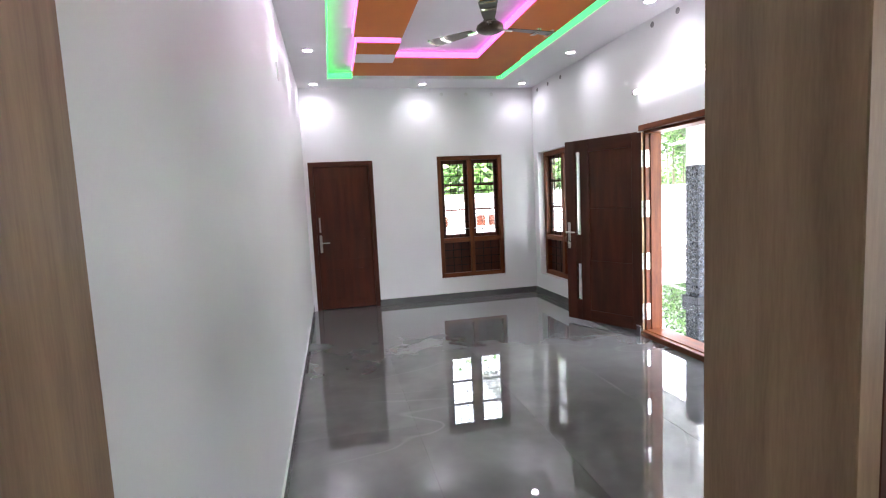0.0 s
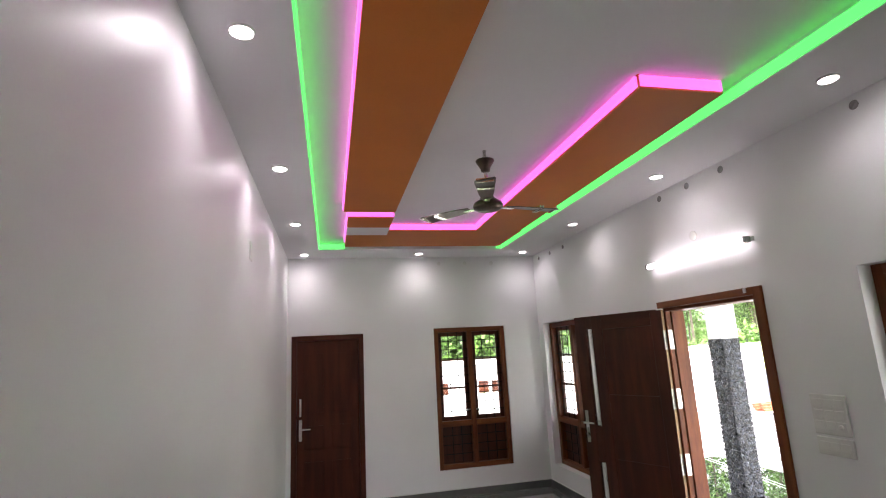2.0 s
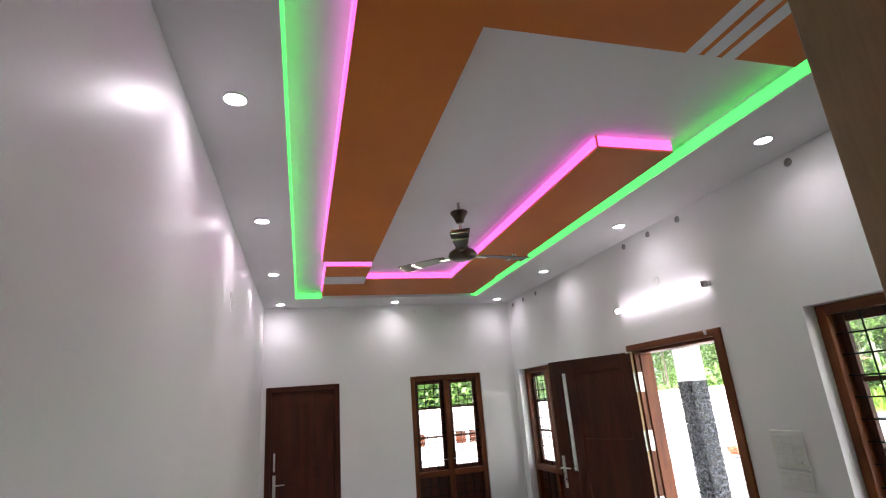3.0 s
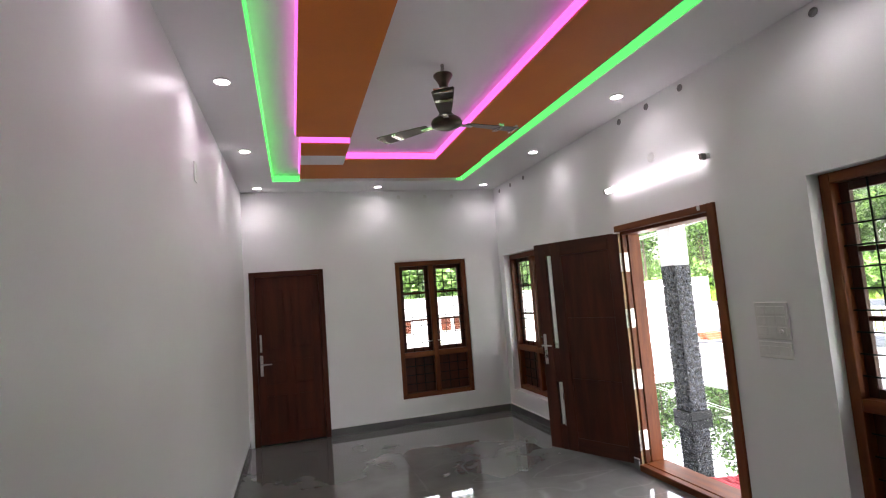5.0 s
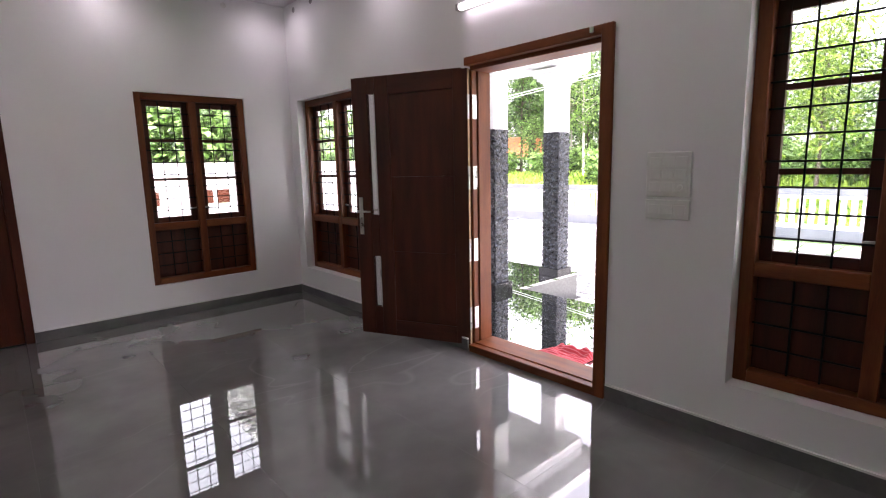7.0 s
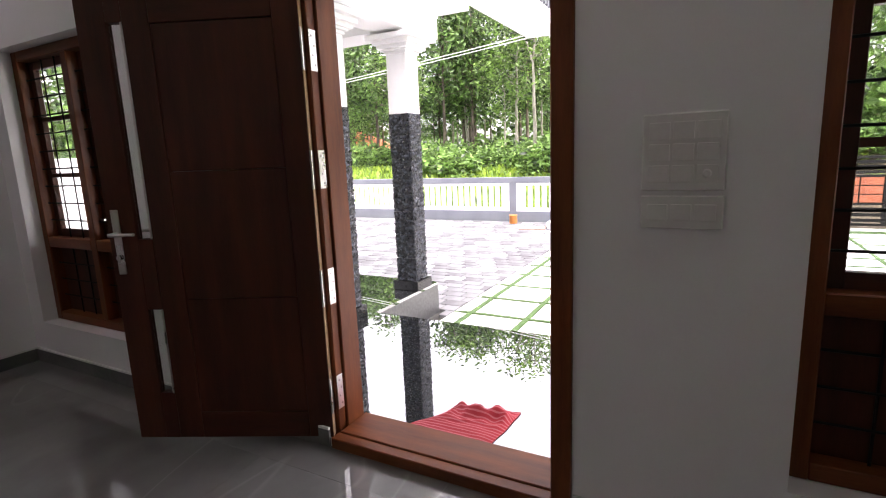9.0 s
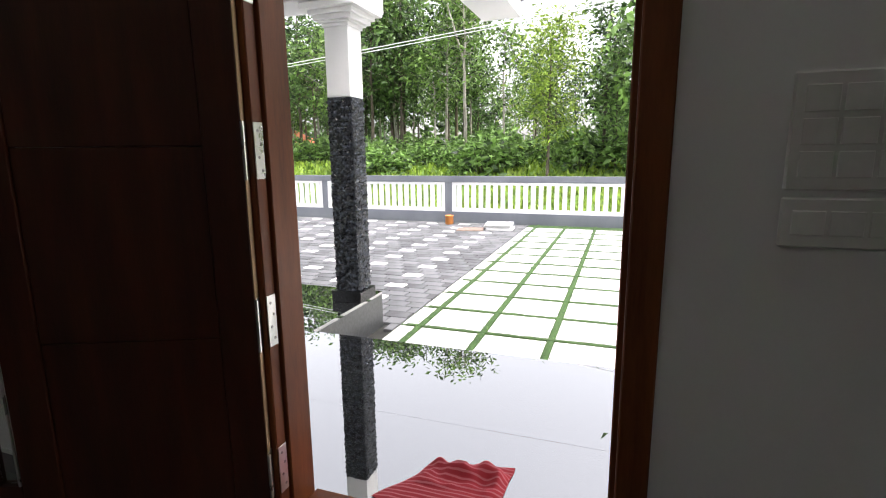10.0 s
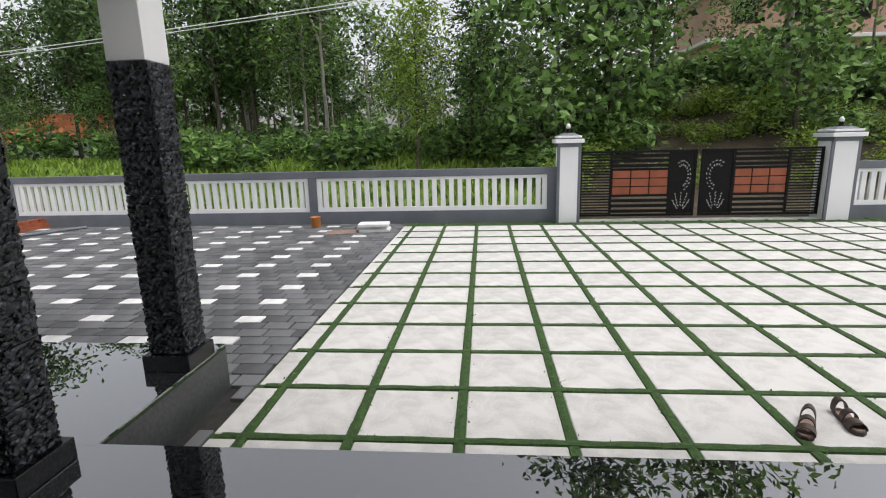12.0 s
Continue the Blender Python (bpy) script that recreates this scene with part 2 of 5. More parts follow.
M_SAND = surf("dark_bedding", (0.015, 0.015, 0.015), (0.035, 0.034, 0.03), scale=12, rough=(0.9, 0.95))
M_FIELD = surf("wild_grass_ground", (0.045, 0.10, 0.015), (0.17, 0.29, 0.045), scale=0.8, rough=(0.8, 0.95), fine=9, bump=0.5, dist=0.05, contrast=(0.3, 0.7))
M_BARK = surf("pale_bark", (0.16, 0.145, 0.12), (0.42, 0.39, 0.34), scale=3.0, stretch=(2, 2, 0.6), rough=(0.8, 0.9), fine=30, bump=0.5, dist=0.01, vary=0.2)
M_BARKD = surf("dark_bark", (0.045, 0.036, 0.027), (0.13, 0.105, 0.08), scale=3.0, stretch=(2, 2, 0.6), rough=(0.8, 0.9), fine=30, bump=0.5, dist=0.01, vary=0.2)
# wide ramps put crown shade and brightly lit leaves into the random leaf colour
M_LEAF = leafy("mid_green_leaves", (0.010, 0.026, 0.007), (0.22, 0.37, 0.085))
M_LEAFB = leafy("bright_green_leaves", (0.06, 0.12, 0.015), (0.34, 0.48, 0.07))
M_LEAFD = leafy("dark_green_leaves", (0.007, 0.018, 0.007), (0.13, 0.24, 0.06))
M_LEAFT = leafy("broad_green_leaves", (0.010, 0.027, 0.009), (0.27, 0.46, 0.12))
M_CLOTH = surf("red_striped_cloth", (0.27, 0.008, 0.018), (0.42, 0.022, 0.035), scale=1.0, stretch=(1, 1, 1), rough=(0.8, 0.9), fine=200, bump=0.2, dist=0.001)
M_TERRA = surf("terracotta_roof", (0.42, 0.12, 0.05), (0.62, 0.21, 0.09), scale=2.0, rough=(0.7, 0.85), fine=20, bump=0.3)
M_SALMON = surf("salmon_house_paint", (0.50, 0.30, 0.235), (0.62, 0.39, 0.31), scale=0.8, rough=(0.7, 0.85), fine=20, bump=0.15)
M_BRICKR = surf("terracotta_panel", (0.20, 0.05, 0.02), (0.29, 0.08, 0.034), scale=4, rough=(0.5, 0.65), fine=40, bump=0.15, vary=0.15)
M_LEATHER = surf("brown_sandal_leather", (0.022, 0.014, 0.011), (0.075, 0.045, 0.034), scale=18, rough=(0.5, 0.7), fine=90, bump=0.3, dist=0.002)
M_SOLE = surf("tan_insole", (0.16, 0.11, 0.085), (0.28, 0.2, 0.16), scale=12, rough=(0.7, 0.8))
M_DARKIN = surf("unlit_grey_paint", (0.35, 0.34, 0.34), (0.45, 0.44, 0.44), scale=1, rough=(0.6, 0.7))
M_ORANGEP = surf("orange_pot_plastic", (0.40, 0.14, 0.03), (0.52, 0.2, 0.05), scale=8, rough=(0.45, 0.6))
M_SOIL = surf("brown_slope_soil", (0.03, 0.024, 0.014), (0.085, 0.062, 0.036), scale=1.5, rough=(0.9, 0.95), fine=12, bump=0.5, dist=0.04)


# ---- mesh helpers ----
def add_box(bm, lo, hi, m=None, bevel=0.0):
    """A box between two corners, with its edges bevelled; m: where it goes."""
    lo, hi = Vector(lo), Vector(hi)
    made = bmesh.ops.create_cube(bm, size=1.0)["verts"]
    c, s = (lo + hi) / 2, hi - lo
    for v in made:
        v.co = Vector((v.co.x * s.x, v.co.y * s.y, v.co.z * s.z)) + c
    if bevel:
        edges = list({e for v in made for e in v.link_edges})
        made = list(set(bmesh.ops.bevel(bm, geom=edges, offset=bevel, segments=1, affect="EDGES", profile=0.5)["verts"]) | {v for v in made if v.is_valid})
    if m is not None:
        bmesh.ops.transform(bm, matrix=m, verts=[v for v in made if v.is_valid])
    return made


def add_rod(bm, a, b, r0, r1=None, n=8):
    """A round bar from a to b."""
    a, b = Vector(a), Vector(b)
    made = bmesh.ops.create_cone(bm, cap_ends=True, segments=n, radius1=r0, radius2=r0 if r1 is None else r1, depth=(b - a).length)["verts"]
    turn = (b - a).to_track_quat("Z", "Y").to_matrix().to_4x4()
    bmesh.ops.transform(bm, matrix=Matrix.Translation((a + b) / 2) @ turn, verts=made)
    return made


def add_lathe(bm, profile, n=24, m=None):
    """A turned shape from (radius, height) pairs."""
    rings = []
    for r, z in profile:
        rings.append([bm.verts.new((r * math.cos(2 * math.pi * i / n), r * math.sin(2 * math.pi * i / n), z)) for i in range(n)])
    for a, b in zip(rings, rings[1:]):
        for i in range(n):
            bm.faces.new((a[i], a[(i + 1) % n], b[(i + 1) % n], b[i]))
    bm.faces.new(rings[0][::-1])
    bm.faces.new(rings[-1])
    vs = [v for r in rings for v in r]
    if m is not None:
        bmesh.ops.transform(bm, matrix=m, verts=vs)
    return vs


def mesh_of(name, bm, material, smooth=False):
    me = bpy.data.meshes.new(name)
    bmesh.ops.recalc_face_normals(bm, faces=bm.faces)
    bm.to_mesh(me)
    bm.free()
    me.materials.append(material)
    if smooth:
        for f in me.polygons:
            f.use_smooth = True
    return me


def part(name, bm, material, parent, label="", smooth=False):
    ob = new(name, mesh_of(name, bm, material, smooth))
    ob.parent = parent
    return tagged(ob, label)


def box(name, lo, hi, material, parent, bevel=0.002, label=""):
    bm = bmesh.new()
    add_box(bm, lo, hi, bevel=bevel)
    return part(name, bm, material, parent, label)


def rod(name, a, b, r, material, parent, label="", n=8):
    bm = bmesh.new()
    add_rod(bm, a, b, r, n=n)
    return part(name, bm, material, parent, label)


def thing(name, label, category, at=(0, 0, 0), rz=0, group="", kind=""):
    ob = new(name)
    ob.empty_display_size = 0.1
    ob.matrix_basis = pose(*at, 0, 0, rz)
    return tagged(ob, label, category, group, kind)


def setting(name, bm, material, label, category="", smooth=False):
    ob = new(name, mesh_of(name, bm, material, smooth))
    return tagged(ob, label, category or name.split("_")[0], kind="structure")


def wall(name, axis, t0, t1, s0, s1, z0, z1, holes, material, label):
    """A wall of thickness t0..t1 across axis, from s0 to s1, with holes (s0, s1, z0, z1) right through it."""
    ss = sorted({s0, s1, *[v for h in holes for v in h[:2]]})
    zs = sorted({z0, z1, *[v for h in holes for v in h[2:]]})
    solid = {}
    for i in range(len(ss) - 1):
        for k in range(len(zs) - 1):
            cs, cz = (ss[i] + ss[i + 1]) / 2, (zs[k] + zs[k + 1]) / 2
            solid[i, k] = not any(h[0] < cs < h[1] and h[2] < cz < h[3] for h in holes)
    bm = bmesh.new()

    def P(t, s, z):
        return bm.verts.new((t, s, z) if axis == "x" else (s, t, z))

    for (i, k), on in solid.items():
        if not on:
            continue
        a, b, c, d = ss[i], ss[i + 1], zs[k], zs[k + 1]
        for t in (t0, t1):
            bm.faces.new((P(t, a, c), P(t, b, c), P(t, b, d), P(t, a, d)))
        for di, dk, e in ((-1, 0, "a"), (1, 0, "b"), (0, -1, "c"), (0, 1, "d")):
            if solid.get((i + di, k + dk)):
                continue
            if e in "ab":
                s = a if e == "a" else b
                bm.faces.new((P(t0, s, c), P(t1, s, c), P(t1, s, d), P(t0, s, d)))
            else:
                z = c if e == "c" else d
                bm.faces.new((P(t0, a, z), P(t1, a, z), P(t1, b, z), P(t0, b, z)))
    bmesh.ops.remove_doubles(bm, verts=bm.verts, dist=1e-5)
    return setting(name, bm, material, label, "wall")


def quads(name, verts, faces, material, parent=None, label=""):
    me = bpy.data.meshes.new(name)
    me.from_pydata(verts, [], faces)
    me.materials.append(material)
    ob = new(name, me)
    ob.parent = parent
    return tagged(ob, label)


# ---- the room's shell ----
X0, X1, Y0, Y1, H = 1.05, 4.455, 1.51, 8.146, 3.11     # inner faces, and the height of the flat border of the ceiling
XO, YO, TOP = 4.70, 8.356, 3.45                        # outer faces, top of the walls
PORCH, YARD = -0.09, -0.43
WIN_A = (2.944, 3.945, 0.325, 2.135)                    # opening across, and up
WIN_B = (6.75, 7.985, 0.305, 2.13)
WIN_C = (2.53, 3.595, 0.305, 2.17)

wall("wall_left", "x", X0 - 0.2, X0, -2.5, YO + 1.6, -0.5, TOP, [], M_WALL, "white glossy painted plain wall")
wall("wall_far", "y", Y1, YO, X0, X1, -0.5, TOP, [WIN_A, (1.105, 2.005, -0.01, 2.105)], M_WALL, "white painted wall with a door and a window")
# the hole from -1.6 to -0.1 is added, out of view, to daylight the inner room
wall("wall_front", "x", X1, XO, -2.5, YO, -0.5, TOP, [WIN_B, WIN_C, (-1.6, -0.1, 0.7, 2.3), (4.25, 5.402, -0.001, 2.15), (5.402, 5.50, -0.001, 2.084)], M_WALL, "white painted wall with the open main door, two windows and an unseen opening added for daylight")
wall("wall_near", "y", 1.27, Y0, X0, X1, -0.5, TOP, [(X0, 2.05, 0.0, 2.25)], M_WALL, "white painted wall with a timber lined doorway")
wall("wall_back", "y", -2.7, -2.5, X0 - 0.2, XO, -0.5, TOP, [], M_WALL, "plain painted wall closing the inner room")
wall("wall_behind_door", "y", YO + 1.5, YO + 1.6, X0, 2.4, -0.5, TOP, [], M_WALL, "plain painted wall behind the closed bedroom door")
wall("wall_bedroom_side", "x", 2.3, 2.4, YO, YO + 1.5, -0.5, TOP, [], M_WALL, "plain painted side wall of the bedroom")

bm = bmesh.new()
add_box(bm, (X0 - 0.2, -2.7, TOP), (XO, YO + 1.6, TOP + 0.15))
setting("ceiling_slab", bm, M_CEIL, "white concrete slab over the rooms", "ceiling")
# flat border round a recess
RX0, RX1, RY0, RY1 = 1.455, 3.80, 1.95, 7.58
UP = 3.205
bm = bmesh.new()
for lo, hi in (((X0, Y0, H), (RX0, Y1, TOP)), ((RX1, Y0, H), (X1, Y1, TOP)), ((RX0, RY1, H), (RX1, Y1, TOP)), ((RX0, Y0, H), (RX1, RY0, TOP))):
    add_box(bm, lo, hi)
setting("ceiling_border", bm, M_CEIL, "white gypsum border of the ceiling with downlights", "ceiling")
bm = bmesh.new()
add_box(bm, (RX0, RY0, UP), (RX1, RY1, TOP))
setting("ceiling_recess", bm, M_CEIL, "white recessed middle of the gypsum ceiling", "ceiling")
bm = bmesh.new()
add_box(bm, (X0, -2.5, 2.9), (X1, 1.27, TOP))
setting("ceiling_inner_room", bm, M_CEIL, "plain white ceiling of the inner room", "ceiling")

# orange boards hung a hand's breadth below the recess
OB = 3.122
panels = thing("ceiling_panels", "orange painted gypsum boards in the ceiling recess", "ceiling panel", kind="structure")


def board(lo, hi, material=M_ORANGE, label=""):
    box("board", (lo[0], lo[1], OB), (hi[0], hi[1], UP + 0.01), material, panels, 0.0, label)


board((1.715, 2.69), (2.19, 5.94))
board((1.715, 2.15), (3.10, 2.69))
for i in range(3):
    x = 3.10 + 0.095 * i
    board((x, 2.15), (x + 0.068, 2.685), M_CEIL, "white bar")
    board((x + 0.068, 2.15), (x + 0.095, 2.69))
board((3.385, 2.15), (3.70, 2.69))
board((1.76, 6.14), (2.20, 6.52))
board((1.76, 6.52), (2.205, 6.86), M_CEIL, "white block")
board((1.765, 6.86), (2.205, 7.47))
board((2.205, 6.66), (3.72, 7.47))
board((3.185, 3.52), (3.70, 6.66))

strips = thing("led_strips", "green and pink glowing bands for the strip-lit recess sides and board edges", "led strip", kind="structure")


def strip(lo, hi, material, label):
    box("led_lit_band", lo, hi, material, strips, 0.0, label)


# bands as tall as the lit faces: strip and its cast light in one glow
g0, g1 = H + 0.006, H + 0.068
strip((RX0 + 0.001, RY0 + 0.02, g0), (RX0 + 0.012, RY1 - 0.02, g1), M_GREEN, "green glowing band for the recess side lit by its strip")
strip((RX1 - 0.012, RY0 + 0.02, g0), (RX1 - 0.001, RY1 - 0.02, g1), M_GREEN, "green glowing band for the recess side lit by its strip")
strip((RX0 + 0.015, RY1 - 0.012, g0), (1.76, RY1 - 0.001, g1), M_GREEN, "green glowing band for the recess side lit by its strip")
strip((3.725, RY1 - 0.012, g0), (RX1 - 0.015, RY1 - 0.001, g1), M_GREEN, "green glowing band for the recess side lit by its strip")
p0, p1 = OB + 0.012, UP - 0.01
strip((1.702, 2.16, p0), (1.714, 5.93, p1), M_PINK, "pink glowing band for the board edge lit by its strip")
strip((1.755, 6.127, p0), (2.205, 6.139, p1), M_PINK, "pink glowing band for the board edge lit by its strip")
strip((1.747, 6.13, p0), (1.759, 7.28, p1), M_PINK, "pink glowing band for the board edge lit by its strip")
strip((2.21, 6.646, p0), (3.18, 6.658, p1), M_PINK, "pink glowing band for the board edge lit by its strip")
strip((3.172, 3.53, p0), (3.184, 6.645, p1), M_PINK, "pink glowing band for the board edge lit by its strip")
strip((3.19, 3.507, p0), (3.69, 3.519, p1), M_PINK, "pink glowing band for the board edge lit by its strip")

# floor of polished tiles
bm = bmesh.new()
add_box(bm, (X0 - 0.1, -2.5, -0.3), (XO - 0.02, YO + 1.5, -0.006))
floor = setting("floor", bm, M_GROUT, "polished grey marble-look tile floor with faint pale veins", "floor")

# skirting of the same tile with a white ledge
skirts = thing("baseboard", "grey tile skirting with a thin white ledge", "baseboard", kind="structure")
SK = 0.088


def skirt(lo, hi):
    box("skirting_tile", (*lo, 0.0), (*hi, SK), M_SKIRT, skirts, 0.0)
    box("ledge", (lo[0] + 0.0005, lo[1] + 0.0005, SK), (hi[0] - 0.0005, hi[1] - 0.0005, SK + 0.011), M_LEDGE, skirts, 0.0, "thin white cement ledge")


skirt((X0, Y0), (X0 + 0.012, Y1 - 0.013))
skirt((2.005, Y1 - 0.012), (X1 - 0.013, Y1))
skirt((X1 - 0.012, 5.405), (X1, Y1))
skirt((X1 - 0.012, Y0 + 0.013), (X1, 4.245))
skirt((2.06, Y0), (X1 - 0.013, Y0 + 0.012))

# ---- doorway behind the walker ----
arch = thing("door_inner", "brown wood-grain lined doorway without a leaf", "doorway", kind="structure")
box("jamb", (1.0505, 1.255, 0.0), (1.068, 1.525, 2.21), WOOD["laminate_z"], arch, 0.002)
box("jamb", (2.01, 1.255, 0.0), (2.049, 1.525, 2.21), WOOD["laminate_z"], arch, 0.002)
box("head", (1.0505, 1.255, 2.21), (2.049, 1.525, 2.249), WOOD["laminate_x"], arch, 0.002)
box("casing", (2.0495, 1.256, 0.0), (2.11, 1.2695, 2.26), WOOD["dark_z"], arch, 0.002, "dark brown casing")

# ---- main entrance ----
FX0, FX1 = 4.437, 4.69
main = thing("door_main", "open polished teak entrance door frame with threshold", "door frame", kind="structure")
FR = 4.497   # depth of the rebate that takes the leaf


def rebated(name, lo, hi, lo2, hi2, material):
    bm = bmesh.new()
    add_box(bm, lo, hi, bevel=0.004)
    add_box(bm, lo2, hi2, bevel=0.004)
    return part(name, bm, material, main)


rebated("jamb", (FR, 4.251, 0.0), (FX1, 4.341, 2.149), (FX0, 4.251, 0.0), (FR + 0.001, 4.326, 2.1485), WOOD["teak_z"])
rebated("jamb", (4.562, 5.380, 0.0), (FX1, 5.499, 2.083), (4.512, 5.394, 0.0), (4.563, 5.499, 2.0825), WOOD["teak_z"])
rebated("head", (FR, 4.338, 2.068), (FX1 - 0.001, 5.400, 2.149), (FX0 + 0.001, 4.312, 2.095), (FR + 0.001, 5.401, 2.1485), WOOD["teak_y"])
rebated("threshold", (FR, 4.338, 0.0), (FX1 + 0.012, 5.380, 0.062), (FX0 + 0.001, 4.312, 0.0), (FR + 0.001, 5.390, 0.055), WOOD["teak_y"])
box("latch", (FX0 - 0.012, 4.37, 2.112), (FX0 - 0.001, 4.392, 2.145), M_STEEL, main, 0.002, "small steel bolt keeper")
box("strike_plate", (FX0 + 0.01, 4.3122, 0.93), (FX0 + 0.035, 4.3145, 1.13), M_STEEL, main, 0.001, "steel strike plate")
for z in (1.82, 1.315, 0.777, 0.25):
    hp = box("hinge_plate", (4.514, 5.3902, z - 0.085), (4.556, 5.3936, z + 0.085), M_STEEL, main, 0.001, "steel hinge plate")
    # dark discs stand in for the shaded fixing holes of the plate
    for dz in (-0.06, -0.02, 0.02, 0.06):
        rod("screw", (4.542 - 0.012 * (dz in (-0.02, 0.06)), 5.3890, z + dz), (4.542 - 0.012 * (dz in (-0.02, 0.06)), 5.3904, z + dz), 0.005, M_HOLE, hp, "dark disc standing in for a fixing hole", 8)

leaf = thing("entrance_door_leaf", "polished teak door leaf standing open, with two slim glass slits", "door", (4.435, 5.405, 0.0), 0)
leaf.matrix_basis = pose(4.493, 5.412, 0.0, 0, 0, math.degrees(math.atan2(0.91, -0.42))) @ Matrix.Diagonal((0.95, 1, 1, 1))
LW, LT, Z0, Z1 = 1.02, 0.042, 0.04, 2.093
# along the leaf x from the hinge, thickness y, upwards z
box("hinge_stile", (0.0, -LT / 2, Z0), (0.12, LT / 2, Z1), WOOD["dark_z"], leaf, 0.003)
box("middle_stile", (0.68, -LT / 2, Z0), (0.805, LT / 2, Z1), WOOD["dark_z"], leaf, 0.003)
box("lock_stile", (0.88, -LT / 2, Z0), (LW, LT / 2, Z1), WOOD["dark_z"], leaf, 0.003)
box("top_rail", (0.12, -LT / 2, 1.955), (0.68, LT / 2, Z1), WOOD["dark_x"], leaf, 0.003)
box("bottom_rail", (0.12, -LT / 2, Z0), (0.68, LT / 2, 0.17), WOOD["dark_x"], leaf, 0.003)
for a, b in ((0.17, 0.74), (0.74, 1.33), (1.33, 1.955)):
    box("panel", (0.1205, -LT / 2 + 0.008, a + 0.0004), (0.6795, LT / 2 - 0.008, b - 0.0004), WOOD["dark_z"], leaf, 0.003)
for a, b in ((Z0, 0.275), (0.695, 1.03), (1.965, Z1)):
    box("slit_rail", (0.8055, -LT / 2 + 0.0005, a), (0.8795, LT / 2 - 0.0005, b), WOOD["dark_z"], leaf, 0.002)
for a, b in ((0.275, 0.695), (1.03, 1.965)):
    g = box("glass_slit", (0.806, -0.003, a + 0.001), (0.879, 0.003, b - 0.001), M_GLASS, leaf, 0.0, "clear glass slit")
    g.visible_shadow = False
    for sgn in (-1, 1):
        box("slit_bead", (0.806, sgn * LT / 2 - 0.002, a), (0.813, sgn * LT / 2 + 0.002, b), M_STEEL, leaf, 0.0, "thin steel bead")
for sgn in (-1, 1):
    yy = sgn * (LT / 2 + 0.003)
    box("lock_plate", (0.955, yy - 0.003, 0.87), (0.993, yy + 0.003, 1.17), M_STEEL, leaf, 0.002, "brushed steel lock plate")
    bm = bmesh.new()
    add_rod(bm, (0.974, yy, 1.06), (0.974, yy + sgn * 0.05, 1.06), 0.009)
    add_rod(bm, (0.980, yy + sgn * 0.05, 1.06), (0.855, yy + sgn * 0.05, 1.06), 0.009, 0.007)
    part("handle", bm, M_STEEL, leaf, "steel lever handle")
    rod("key_cylinder", (0.974, yy, 0.95), (0.974, yy + sgn * 0.018, 0.95), 0.012, M_STEEL, leaf, "steel key cylinder", 12)
for z in (1.82, 1.315, 0.777, 0.25):
    hg = box("hinge", (-0.005, -LT / 2 + 0.004, z - 0.085), (-0.0022, LT / 2 - 0.004, z + 0.085), M_STEEL, leaf, 0.0005, "steel hinge")
    # fixing holes drawn as dark discs, their shade put into the colour
    for dz in (-0.06, -0.02, 0.02, 0.06):
        rod("screw", (-0.0065, 0.006, z + dz), (-0.0048, 0.006, z + dz), 0.005, M_HOLE, hg, "dark disc standing in for a fixing hole", 8)
    rod("hinge_knuckle", (-0.006, LT / 2 + 0.004, z - 0.085), (-0.006, LT / 2 + 0.004, z + 0.085), 0.006, M_STEEL, leaf, "steel hinge knuckle", 10)
box("leaf_edge", (-0.002, -LT / 2 + 0.001, Z0), (0.0, LT / 2 - 0.001, Z1), M_PALEWOOD, leaf, 0.0, "pale raw wood edge")

# ---- bedroom door ----
bed = thing("door_bedroom", "closed dark reddish-brown panelled wooden door in its frame", "door", kind="structure")
y = Y1 - 0.006
box("jamb", (1.106, y, 0.0), (1.170, Y1 + 0.12, 2.104), WOOD["dark_z"], bed, 0.003)
box("jamb", (1.940, y, 0.0), (2.004, Y1 + 0.12, 2.104), WOOD["dark_z"], bed, 0.003)
box("head", (1.170, y + 0.001, 2.04), (1.940, Y1 + 0.12, 2.104), WOOD["dark_x"], bed, 0.003)
box("leaf", (1.172, Y1 + 0.02, 0.008), (1.938, Y1 + 0.055, 2.038), WOOD["dark_z"], bed, 0.003)
for x0, x1, z0, z1 in ((1.26, 1.50, 1.15, 1.88), (1.60, 1.84, 1.15, 1.88), (1.26, 1.50, 0.72, 1.0), (1.60, 1.84, 0.72, 1.0), (1.26, 1.50, 0.14, 0.58), (1.60, 1.84, 0.14, 0.58)):
    box("raised_panel", (x0, Y1 + 0.0145, z0), (x1, Y1 + 0.0198, z1), WOOD["dark_z"], bed, 0.004)
box("lock_plate", (1.20, Y1 + 0.012, 0.83), (1.236, Y1 + 0.0195, 1.08), M_STEEL, bed, 0.002, "brushed steel lock plate")
box("tower_bolt", (1.205, Y1 + 0.010, 1.12), (1.228, Y1 + 0.0195, 1.33), M_STEEL, bed, 0.002, "steel bolt")
bm = bmesh.new()
add_rod(bm, (1.218, Y1 + 0.012, 0.97), (1.218, Y1 - 0.035, 0.97), 0.009)
add_rod(bm, (1.212, Y1 - 0.035, 0.97), (1.34, Y1 - 0.035, 0.97), 0.009, 0.007)
part("handle", bm, M_STEEL, bed, "steel lever handle")


